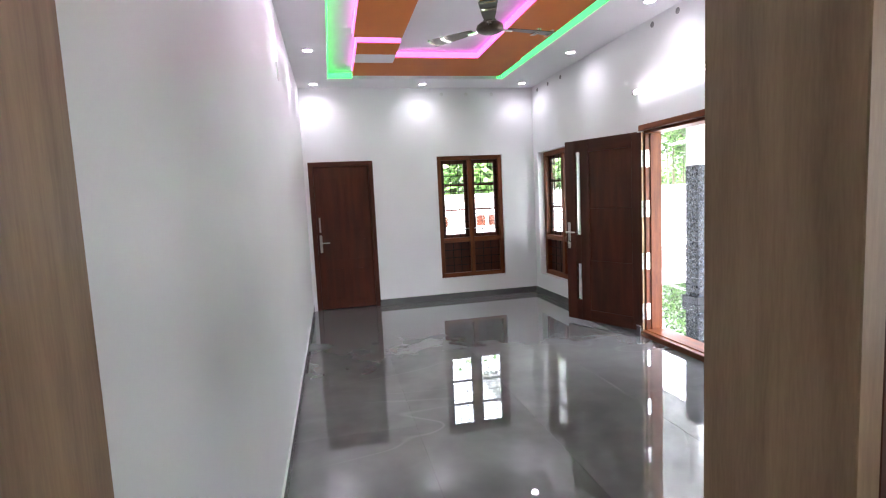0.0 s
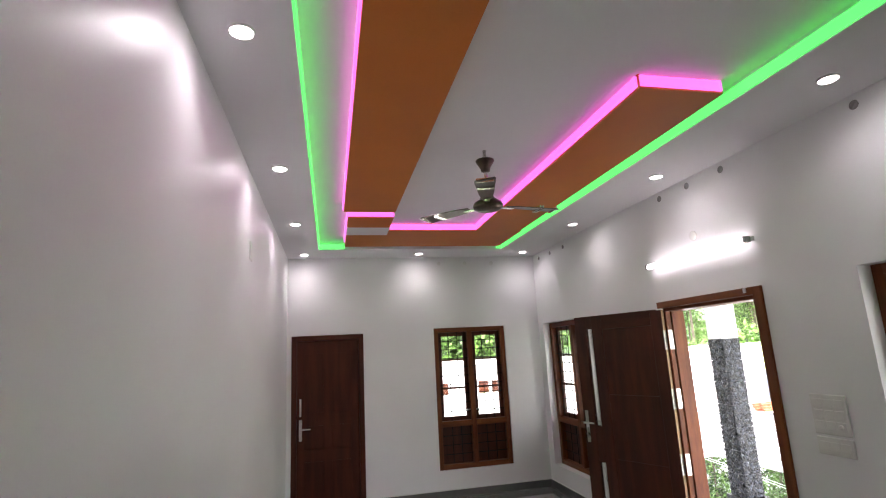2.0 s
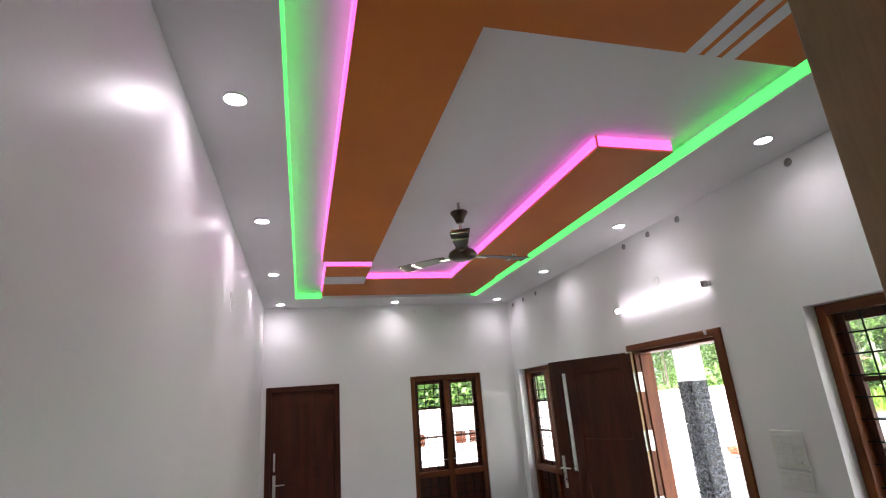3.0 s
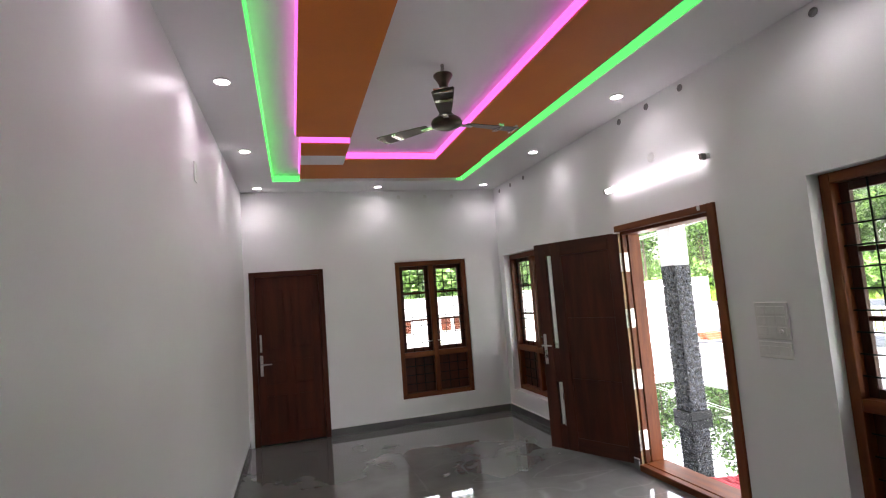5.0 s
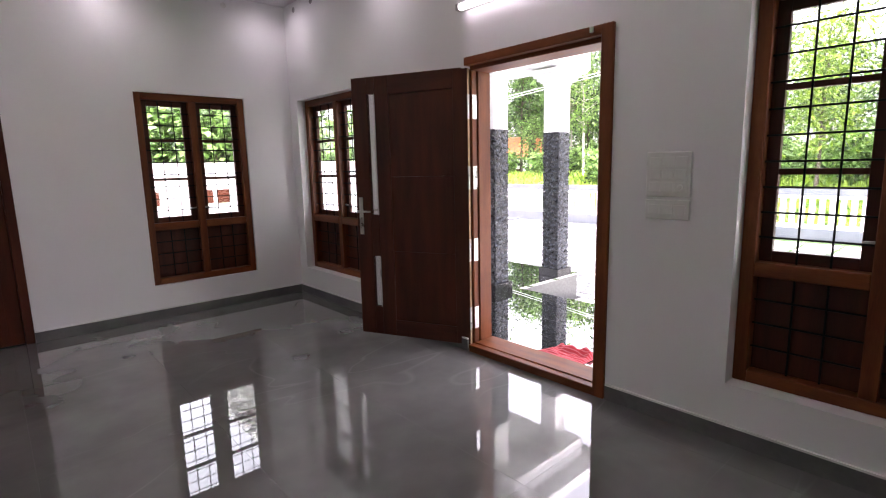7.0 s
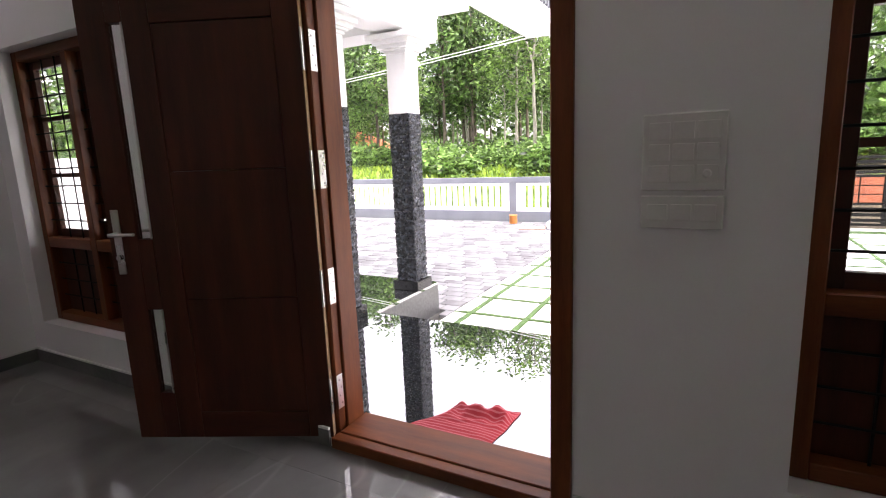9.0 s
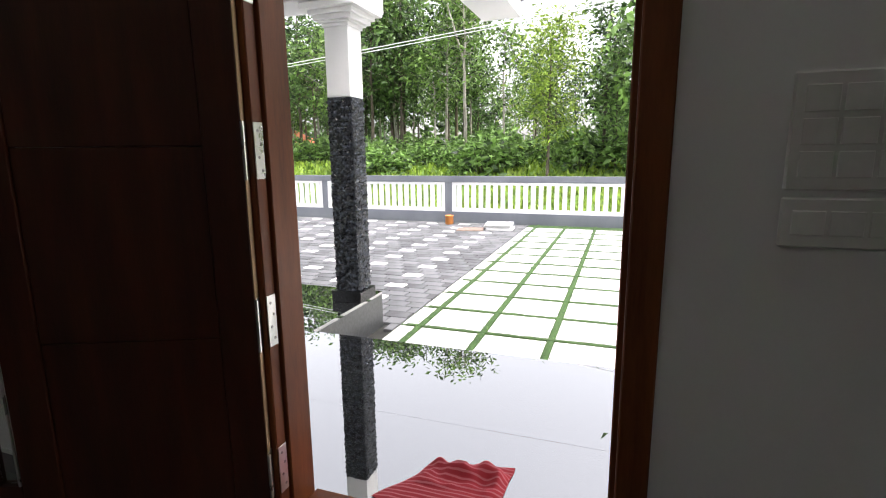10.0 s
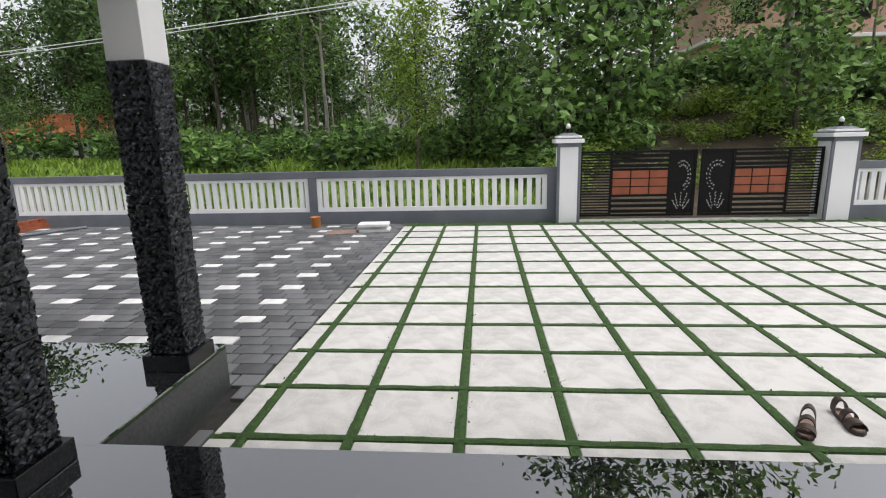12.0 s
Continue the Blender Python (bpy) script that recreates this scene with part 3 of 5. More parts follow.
# ---- windows: built once along x, facing -y, then turned into place ----
def window(name, w, h, label):
    win = thing(name, label, "window", kind="structure")
    d = 0.11
    e = 0.062
    rail = 0.29 * h
    box("frame_stile", (0.001, 0, 0.001), (e, d, h - 0.001), WOOD["teak_z"], win, 0.004)
    box("frame_stile", (w - e, 0, 0.001), (w - 0.001, d, h - 0.001), WOOD["teak_z"], win, 0.004)
    box("frame_head", (e, 0.001, h - e), (w - e, d, h - 0.001), WOOD["teak_x"], win, 0.004)
    box("frame_sill", (e, 0.001, 0.001), (w - e, d, e), WOOD["teak_x"], win, 0.004)
    box("mullion", (w / 2 - 0.033, 0.0015, e), (w / 2 + 0.033, d, h - e), WOOD["teak_z"], win, 0.004)
    for a, b in ((e, w / 2 - 0.033), (w / 2 + 0.033, w - e)):
        box("transom", (a, 0.002, rail), (b, d, rail + 0.07), WOOD["teak_x"], win, 0.004)
        box("lower_panel", (a, 0.07, e), (b, 0.09, rail), WOOD["dark_z"], win, 0.0, "dark wooden lower panel")
        # sash with three lights
        s, z0, z1 = 0.052, rail + 0.07, h - e
        sash = box("sash", (a, 0.066, z0), (a + s, 0.10, z1), WOOD["dark_z"], win, 0.002, "dark wooden sash")
        box("sash_stile", (b - s, 0.066, z0), (b, 0.10, z1), WOOD["dark_z"], sash, 0.002)
        zc = [z0, z0 + (z1 - z0) * 0.36, z0 + (z1 - z0) * 0.68, z1]
        for i, z in enumerate(zc):
            lo, hi = (z, z + s) if i == 0 else (z - s, z) if i == 3 else (z - 0.014, z + 0.014)
            box("sash_rail", (a + s, 0.067, lo), (b - s, 0.099, hi), WOOD["dark_x"], sash, 0.002)
        for z, zz in ((zc[0] + s, zc[1] - 0.014), (zc[1] + 0.014, zc[2] - 0.014), (zc[2] + 0.014, zc[3] - s)):
            g = box("pane", (a + s, 0.08, z), (b - s, 0.085, zz), M_GLASS, sash, 0.0, "clear glass pane")
            g.visible_shadow = False
        box("window_stay", (b - 0.05, 0.045, z0 + 0.12) if a < w / 2 else (a, 0.045, z0 + 0.12), (b, 0.06, z0 + 0.135) if a < w / 2 else (a + 0.05, 0.06, z0 + 0.135), M_STEEL, win, 0.001, "small steel catch")
        # iron bars in front of sash and panel
        n = 10
        for i in range(1, n):
            z = z0 + (z1 - z0) * i / n
            rod("grill_bar", (a, 0.045, z), (b, 0.045, z), 0.005, M_IRON, win, "", 6)
        for i in range(1, 4):
            z = e + (rail - e) * i / 4
            rod("grill_bar", (a, 0.045, z), (b, 0.045, z), 0.005, M_IRON, win, "", 6)
        for f in (0.36, 0.66):
            x = a + (b - a) * f
            rod("grill_bar", (x, 0.056, e), (x, 0.056, rail), 0.005, M_IRON, win, "", 6)
            rod("grill_bar", (x, 0.056, z0), (x, 0.056, z1), 0.005, M_IRON, win, "", 6)
    return win


wa = window("window_far", WIN_A[1] - WIN_A[0], WIN_A[3] - WIN_A[2], "two-light teak window with iron bars and clear panes")
wa.matrix_basis = pose(WIN_A[0], Y1 + 0.02, WIN_A[2])
wb = window("window_front_far", WIN_B[1] - WIN_B[0], WIN_B[3] - WIN_B[2], "two-light teak window with iron bars, partly behind the open door")
wb.matrix_basis = pose(X1 + 0.09, WIN_B[1], WIN_B[2], 0, 0, -90)
wc = window("window_front_near", WIN_C[1] - WIN_C[0], WIN_C[3] - WIN_C[2], "tall two-light teak window with iron bars in a deep reveal")
wc.matrix_basis = pose(X1 + 0.09, WIN_C[1], WIN_C[2], 0, 0, -90)


# ---- lamps and fittings ----
def downlight():
    dl = thing("downlight", "small round white recessed ceiling downlight, switched on", "downlight", group="ceiling downlights")
    bm = bmesh.new()
    add_lathe(bm, [(0.052, 0.004), (0.052, -0.004), (0.047, -0.007), (0.045, -0.007), (0.045, 0.004)], 24)
    part("rim", bm, M_PLASTIC, dl, "white trim ring", True)
    bm = bmesh.new()
    add_lathe(bm, [(0.044, 0.002), (0.044, -0.0062), (0.03, -0.0075)], 24)
    part("diffuser", bm, M_LED, dl, "glowing diffuser")
    return dl


first = downlight()
spots = [(1.25, 3.28), (1.255, 4.81), (1.26, 6.33), (1.27, 7.86), (2.735, 7.86), (4.17, 7.80), (4.165, 6.28), (4.145, 4.77), (4.13, 3.28)]
for i, (x, y) in enumerate(spots):
    m = pose(x, y, H - 0.0045)
    if i == 0:
        first.matrix_basis = m
    else:
        copy_thing(first, m)
    sp = lamp("downlight_beam", "SPOT", (x, y, H - 0.02), DOWN_W, (1.0, 0.96, 1.0), (x, y, 0))
    sp.data.spot_size, sp.data.spot_blend, sp.data.shadow_soft_size = radians(158), 1.0, 0.05

tube = thing("tube_light", "glowing white tube light batten on the wall above the main door", "tube light", (X1, 0, 2.475))
box("batten", (-0.028, 4.24, -0.016), (-0.0005, 5.42, 0.016), M_PLASTIC, tube, 0.004, "white batten")
bm = bmesh.new()
add_rod(bm, (-0.052, 4.275, -0.004), (-0.052, 5.385, -0.004), 0.023, n=16)
part("tube", bm, M_TUBE, tube, "glowing tube", True)
for a, b in ((4.245, 4.275), (5.385, 5.415)):
    box("end_cap", (-0.074, a, -0.026), (-0.028, b, 0.018), M_GREYP, tube, 0.004, "grey end cap")
plate = thing("ceiling_rose", "small round white wiring cover above the tube light", "wiring cover", (X1, 4.826, 2.63))
bm = bmesh.new()
add_lathe(bm, [(0.04, 0.0), (0.04, 0.008), (0.03, 0.014)], 20, pose(0, 0, 0, 0, -90, 0))
part("cover", bm, M_PLASTIC, plate, "", True)

for y, z in ((3.42, 3.05), (4.44, 3.05), (4.82, 3.05), (5.18, 3.05), (7.15, 3.035), (7.55, 3.035), (7.92, 3.035)):
    ho = thing("conduit_hole", "small round grey conduit opening near the ceiling", "conduit", (X1, y, z), group="conduit openings")
    bm = bmesh.new()
    add_lathe(bm, [(0.027, 0.0003), (0.027, 0.003), (0.022, 0.003), (0.019, 0.0005)], 14, pose(0, 0, 0, 0, -90, 0))
    part("ring", bm, M_HOLE, ho)
for x in (3.06, 3.43, 3.82):
    ho = thing("conduit_hole", "small round white conduit opening near the ceiling", "conduit", (x, Y1, 3.02), group="conduit openings")
    bm = bmesh.new()
    add_lathe(bm, [(0.027, 0.0003), (0.027, 0.003), (0.022, 0.003), (0.019, 0.0005)], 14, pose(0, 0, 0, 90, 0, 0))
    part("ring", bm, M_PLASTIC, ho)


def switch_plate(z0, z1, rows):
    sw = thing("switch_plate", "ivory plastic modular switch plate with three columns of switches", "switch", (X1, 3.925, z0), group="switch plates")
    hh = z1 - z0
    box("frame", (-0.011, -0.115, 0.0), (-0.0005, 0.115, hh), M_PLASTIC, sw, 0.004)
    for r in range(rows):
        for c in range(3):
            a, b = -0.095 + 0.066 * c, 0.02 + (hh - 0.04) * r / rows
            lo, hi = (-0.0145, a, b + 0.006), (-0.0108, a + 0.058, b + (hh - 0.04) / rows - 0.006)
            if r == 0 and rows == 3 and c == 0:
                bm = bmesh.new()
                add_box(bm, lo, (hi[0], hi[1], hi[2]), bevel=0.001)
                add_lathe(bm, [(0.013, 0.0), (0.013, 0.010), (0.009, 0.013)], 18, pose(-0.0145, a + 0.029, (lo[2] + hi[2]) / 2, 0, -90, 0))
                part("dimmer_knob", bm, M_PLASTIC, sw, "round ivory regulator knob")
            else:
                box("switch", lo, hi, M_PLASTIC, sw, 0.0015)
    return sw


switch_plate(1.222, 1.452, 3)
switch_plate(1.106, 1.208, 1)
lp = thing("blank_plate", "small white blank cover plate high on the wall", "cover plate", (X0, 5.0, 2.5))
box("cover", (0.0005, -0.045, 0.0), (0.008, 0.045, 0.13), M_PLASTIC, lp, 0.003)

# ---- ceiling fan ----
fan = thing("ceiling_fan", "bronze and chrome three-blade ceiling fan at rest", "ceiling fan", (2.665, 4.61, 2.785))
bm = bmesh.new()
add_lathe(bm, [(0.030, 0.355), (0.066, 0.345), (0.066, 0.335), (0.056, 0.320), (0.036, 0.285), (0.030, 0.262), (0.016, 0.258)], 24)
part("canopy", bm, M_BRONZE, fan, "", True)
bm = bmesh.new()
add_rod(bm, (0, 0, 0.05), (0, 0, 0.42), 0.012, n=12)
part("down_rod", bm, M_CHROME, fan, "polished rod", True)
bm = bmesh.new()
add_lathe(bm, [(0.018, 0.115), (0.030, 0.105), (0.042, 0.075), (0.055, 0.060), (0.02, 0.055)], 24)
part("lower_canopy", bm, M_BRONZE, fan, "", True)
bm = bmesh.new()
add_lathe(bm, [(0.03, 0.058), (0.070, 0.050), (0.098, 0.030), (0.106, 0.010), (0.102, -0.008), (0.075, -0.022), (0.05, -0.028), (0.02, -0.03)], 32)
part("motor", bm, M_BRONZE, fan, "", True)
for i, a in enumerate((11, 131, 251)):
    bm = bmesh.new()
    st = []
    for r, w in ((0.15, 0.030), (0.20, 0.040), (0.32, 0.052), (0.45, 0.060), (0.545, 0.066), (0.562, 0.058)):
        st.append([(r, -w, 0.012 - 0.13 * w), (r, w, 0.012 + 0.13 * w)])
    for zt in (0.0, 0.005):
        rows_ = [[bm.verts.new((x, y, z + zt)) for x, y, z in s] for s in st]
        for p, q in zip(rows_, rows_[1:]):
            bm.faces.new((p[0], p[1], q[1], q[0]))
    bm.verts.ensure_lookup_table()
    k = len(st) * 2
    vs = list(bm.verts)
    loop = [0] + [2 * j for j in range(1, len(st))] + [2 * j + 1 for j in range(len(st) - 1, -1, -1)]
    for p, q in zip(loop, loop[1:] + loop[:1]):
        bm.faces.new((vs[p], vs[q], vs[q + k], vs[p + k]))
    bl = part("blade", bm, M_BRONZE, fan, "bronze brown blade")
    bl.matrix_basis = pose(0, 0, 0, 0, 0, a)
    bm = bmesh.new()
    add_box(bm, (0.09, -0.020, 0.001), (0.20, 0.020, 0.008), bevel=0.002)
    arm = part("blade_arm", bm, M_CHROME, bl, "polished metal bracket")
    for ta, tb in ((0.395, 0.408), (0.416, 0.429), (0.535, 0.547)):
        box("trim", (ta, -0.054, 0.0025), (tb, 0.054, 0.0275), M_CHROME, bl, 0.0, "bright trim band")


# ---- porch ----
bm = bmesh.new()
add_box(bm, (XO, -4.0, -0.5), (6.53, 12.5, PORCH - 0.03))
add_box(bm, (6.53, 6.635, -0.5), (7.785, 12.5, PORCH - 0.03))
porch = setting("porch", bm, M_GRANITE, "raised porch of polished black granite", "porch")
# polished slabs of the porch, each with a fine joint
for ya, yb in ((-4.0, -1.35), (-1.35, 1.3), (1.3, 3.95), (3.95, 6.635), (6.635, 9.25), (9.25, 12.5)):
    for xa, xb in ((XO, 5.55), (5.55, 6.543)) if yb < 6.7 else ((XO, 5.55), (5.55, 6.53), (6.53, 7.789)):
        box("granite_slab", (xa + 0.0004, ya + 0.0004, PORCH - 0.03), (xb - 0.0004, yb - 0.0004, PORCH), M_GRANITE, porch, 0.0005)
box("riser", (6.5305, 6.6315, YARD - 0.05), (7.785, 6.6345, PORCH - 0.0305), M_RISER, porch, 0.001)
box("step_edge", (6.531, -4.0, YARD - 0.05), (6.542, 6.622, PORCH - 0.0305), M_GRANITE, porch, 0.001)

# split-face stone tile: a relief of chips, shared by all the pillars' tiles
PW, CH = 0.235, 0.255


def stone_tile(seed):
    """One split-face tile: overlapping bent flakes on a thin backing, leaving fine joints at its edges."""
    rnd = random.Random(seed)
    e = 0.0025
    verts = [(-PW / 2 + e, 0.0, e), (PW / 2 - e, 0.0, e), (PW / 2 - e, 0.0, CH - e), (-PW / 2 + e, 0.0, CH - e),
             (-PW / 2 + e, 0.012, e), (PW / 2 - e, 0.012, e), (PW / 2 - e, 0.012, CH - e), (-PW / 2 + e, 0.012, CH - e)]
    faces = [(0, 1, 2, 3), (0, 4, 5, 1), (1, 5, 6, 2), (2, 6, 7, 3), (3, 7, 4, 0)]
    for k in range(9):
        for i in range(7):
            cx = -PW / 2 + PW * (i + 0.5 + (0.25 if k % 2 else -0.25) + rnd.uniform(-0.3, 0.3)) / 7
            cz = CH * (k + 0.5 + rnd.uniform(-0.3, 0.3)) / 9
            r, flat, turn = rnd.uniform(0.017, 0.029), rnd.uniform(0.5, 0.85), rnd.uniform(-0.9, 0.9)
            lift, tx, tz = rnd.uniform(0.002, 0.007), rnd.uniform(-0.25, 0.25), rnd.uniform(-0.1, 0.5)
            b, rim = len(verts), 7
            for q in range(rim):
                a = 2 * math.pi * q / rim
                rr = r * rnd.uniform(0.75, 1.15)
                u0, w0 = rr * math.cos(a), rr * flat * math.sin(a)
                u, w = u0 * math.cos(turn) - w0 * math.sin(turn), u0 * math.sin(turn) + w0 * math.cos(turn)
                x, z = min(max(cx + u, -PW / 2 + e), PW / 2 - e), min(max(cz + w, e), CH - e)
                verts.append((x, -max(0.0004, lift + tx * u + tz * w), z))
            verts.append((min(max(cx, -PW / 2 + e), PW / 2 - e), -(lift + 0.006 + rnd.uniform(0, 0.004)), min(max(cz, e), CH - e)))
            for q in range(rim):
                faces.append((b + q, b + (q + 1) % rim, b + rim))
    me = bpy.data.meshes.new("stone_tile")
    me.from_pydata(verts, [], faces)
    me.materials.append(M_SPLIT)
    return me


TILES = [stone_tile(s) for s in range(6)]


def pillar(x, y):
    p = thing("porch_pillar", "porch pillar clad in dark split-face stone below, painted white above", "pillar", (x, y, PORCH), group="porch pillars")
    b = 0.155
    bm = bmesh.new()
    add_box(bm, (-b, -b, 0.0), (b, b, 0.105), bevel=0.004)
    part("base", bm, M_BASE, p, "black granite base")
    top = 1.89
    box("core", (-PW / 2 + 0.013, -PW / 2 + 0.013, 0.105), (PW / 2 - 0.013, PW / 2 - 0.013, top), M_SAND, p, 0.0)
    n = 7
    h = (top - 0.105) / n
    for k in range(n):
        for s in range(4):
            t = new("stone_tile", TILES[(k * 5 + s * 3 + int(x * 7)) % 6])
            t.parent = p
            t.matrix_basis = pose(0, 0, 0, 0, 0, 90 * s) @ pose(0, -PW / 2, 0.105 + k * h) @ Matrix.Diagonal((1, 1, h / CH, 1))
    box("shaft", (-PW / 2, -PW / 2, top + 0.0005), (PW / 2, PW / 2, 2.48), M_EXT, p, 0.003, "white painted shaft")
    bm = bmesh.new()
    w = PW / 2
    for o, z0, z1 in ((0.015, 2.48, 2.51), (0.04, 2.51, 2.53), (0.07, 2.53, 2.57), (0.10, 2.57, 2.61), (0.15, 2.61, 2.66)):
        add_box(bm, (-w - o, -w - o, z0), (w + o, w + o, z1), bevel=0.005)
    part("capital", bm, M_EXT, p, "stepped white capital")
    return p


pillar(6.285, 6.805)
pillar(7.475, 6.78)

roof = thing("porch_roof", "white painted flat concrete porch roof with toothed fascia", "roof", kind="structure")
box("beam", (XO, 6.60, 2.60), (7.95, 6.98, 2.95), M_EXT, roof, 0.006)
box("beam", (7.25, 6.981, 2.60), (7.66, 12.5, 2.95), M_EXT, roof, 0.006)
box("roof_slab", (XO, 6.40, 2.951), (8.35, 13.0, 3.12), M_EXT, roof, 0.006)
box("porch_ceiling", (XO, -4.0, 2.75), (6.45, 6.599, 2.95), M_EXT, roof, 0.0)
box("fascia_beam", (6.451, 5.40, 2.62), (8.62, 5.80, 2.88), M_EXT, roof, 0.006)
box("fascia_cap", (6.451, 5.32, 2.881), (8.70, 5.88, 2.95), M_EXT, roof, 0.006)
for i in range(22):
    box("fascia_tooth", (6.80 + i * 0.083, 5.372, 2.76), (6.84 + i * 0.083, 5.3995, 2.86), M_FGREY, roof, 0.002)
bm = bmesh.new()
add_lathe(bm, [(0.05, 0.0), (0.05, -0.008), (0.04, -0.012)], 20, pose(7.05, 7.6, 2.9505))
part("porch_downlight", bm, M_LED, roof, "round white lit downlight")

# red cloth lying on the porch floor
cloth = thing("floor_cloth", "crumpled red cloth with thin pale stripes lying on the porch floor", "cloth", (5.05, 4.965, PORCH), 0)
nx, ny = 46, 40
vs, fs = [], []
for j in range(ny + 1):
    for i in range(nx + 1):
        u, v = i / nx - 0.5, j / ny - 0.5
        x = 0.38 * u * (1 - 0.35 * v) + 0.02 * noise.noise((u * 3, v * 3, 1.5))
        yy = 0.42 * v * (1 - 0.25 * u) + 0.02 * noise.noise((u * 3, v * 3, 7.5)) - 0.10 * u
        round_ = max(0.0, min(1.0, (0.5 - abs(v)) * 9)) * max(0.0, min(1.0, (0.5 - abs(u)) * 9))
        fold = 0.5 + 0.5 * math.sin(u * 26 + 3 * noise.noise((u * 4, v * 4, 3)))
        bunch = max(0.0, u + 0.05) * 2.0
        z = 0.004 + round_ * (0.006 + 0.014 * fold * (0.35 + bunch) + 0.06 * bunch * (0.5 + noise.noise((u * 6, v * 6, 9))))
        vs.append((x, yy, max(0.003, z)))
for j in range(ny):
    for i in range(nx):
        a = j * (nx + 1) + i
        fs.append((a, a + 1, a + nx + 2, a + nx + 1))
cl = quads("fabric", vs, fs, M_CLOTH, cloth)
for f in cl.data.polygons:
    f.use_smooth = True
cn, cln = M_CLOTH.node_tree.nodes, M_CLOTH.node_tree.links
wave = cn.new("ShaderNodeTexWave")
wave.inputs["Scale"].default_value = 13.0
wave.inputs["Distortion"].default_value = 0.6
tc = cn.new("ShaderNodeTexCoord")
cln.new(tc.outputs["Object"], wave.inputs["Vector"])
st = cn.new("ShaderNodeValToRGB")
st.color_ramp.elements[0].position, st.color_ramp.elements[1].position = 0.70, 0.82
cln.new(wave.outputs["Fac"], st.inputs[0])
mx = cn.new("ShaderNodeMixRGB")
mx.inputs[2].default_value = (0.50, 0.12, 0.14, 1)
cln.new(st.outputs[0], mx.inputs[0])
cln.new([n for n in cn if n.bl_idname == "ShaderNodeValToRGB"][0].outputs[0], mx.inputs[1])
cln.new(mx.outputs[0], cn["Principled BSDF"].inputs["Base Color"])


# ---- boundary wall and gate ----
FXW = 15.40


def fence_panel(bay, y0, y1):
    """White slats in a white frame between y0 (right) and y1."""
    f = box("panel_rail", (FXW + 0.03, y0, 0.505), (FXW + 0.11, y1, 0.575), M_EXT, bay, 0.004, "white rail")
    box("panel_rail", (FXW + 0.03, y0, -0.165), (FXW + 0.11, y1, -0.075), M_EXT, bay, 0.004, "white rail")
    n = round((y1 - y0) / 0.183)
    pitch = (y1 - y0) / n
    bm = bmesh.new()
    add_box(bm, (FXW + 0.035, -0.05, -0.075), (FXW + 0.105, 0.05, 0.505), bevel=0.004)
    me = mesh_of("slat", bm, M_EXT)
    for i in range(n + 1):
        s = new("slat", me)
        s.parent = bay
        s.location = (0, min(max(y0 + i * pitch, y0 + 0.05), y1 - 0.05), 0)


def fence(name, y0, y1, bays, label):
    f = thing(name, label, "boundary wall", kind="structure")
    box("plinth", (FXW, y0, YARD - 0.1), (FXW + 0.14, y1, -0.165), M_FGREY, f, 0.004, "slate grey plinth")
    box("coping", (FXW, y0, 0.575), (FXW + 0.15, y1, 0.725), M_FGREY, f, 0.005, "slate grey top beam")
    for a, b in bays:
        fence_panel(f, a, b)
    edges = [y0] + [v for ab in bays for v in ab] + [y1]
    for a, b in zip(edges[0::2], edges[1::2]):
        if b - a > 0.02:
            box("post", (FXW + 0.001, a, -0.165), (FXW + 0.139, b, 0.575), M_FGREY, f, 0.0, "slate grey post")
    return f


fence("wall_boundary_far", 3.23, 15.95, [(3.42, 8.43), (8.61, 12.05), (12.2, 15.6)], "slate grey and white slatted boundary wall along the yard")
fence("wall_boundary_near", -9.0, -2.56, [(-8.8, -2.72)], "slate grey and white slatted boundary wall beside the gate")
bm = bmesh.new()
add_box(bm, (-3.0, 15.96, YARD - 0.1), (15.6, 16.1, 1.6))
side = setting("wall_boundary_side", bm, M_EXT, "tall white painted side boundary wall with small brown grilles", "boundary wall")
for gx in (4.55, 5.75, 6.15, 7.4):
    box("grille", (gx, 15.93, 0.62), (gx + 0.3, 15.959, 0.95), WOOD["dark_x"], side, 0.004, "brown wooden grille")
bm = bmesh.new()
add_box(bm, (-3.0, YO + 0.002, -0.55), (XO - 0.002, 15.95, YARD))
setting("pavement_side", bm, M_SLAB, "pale concrete yard beside the house", "pavement")


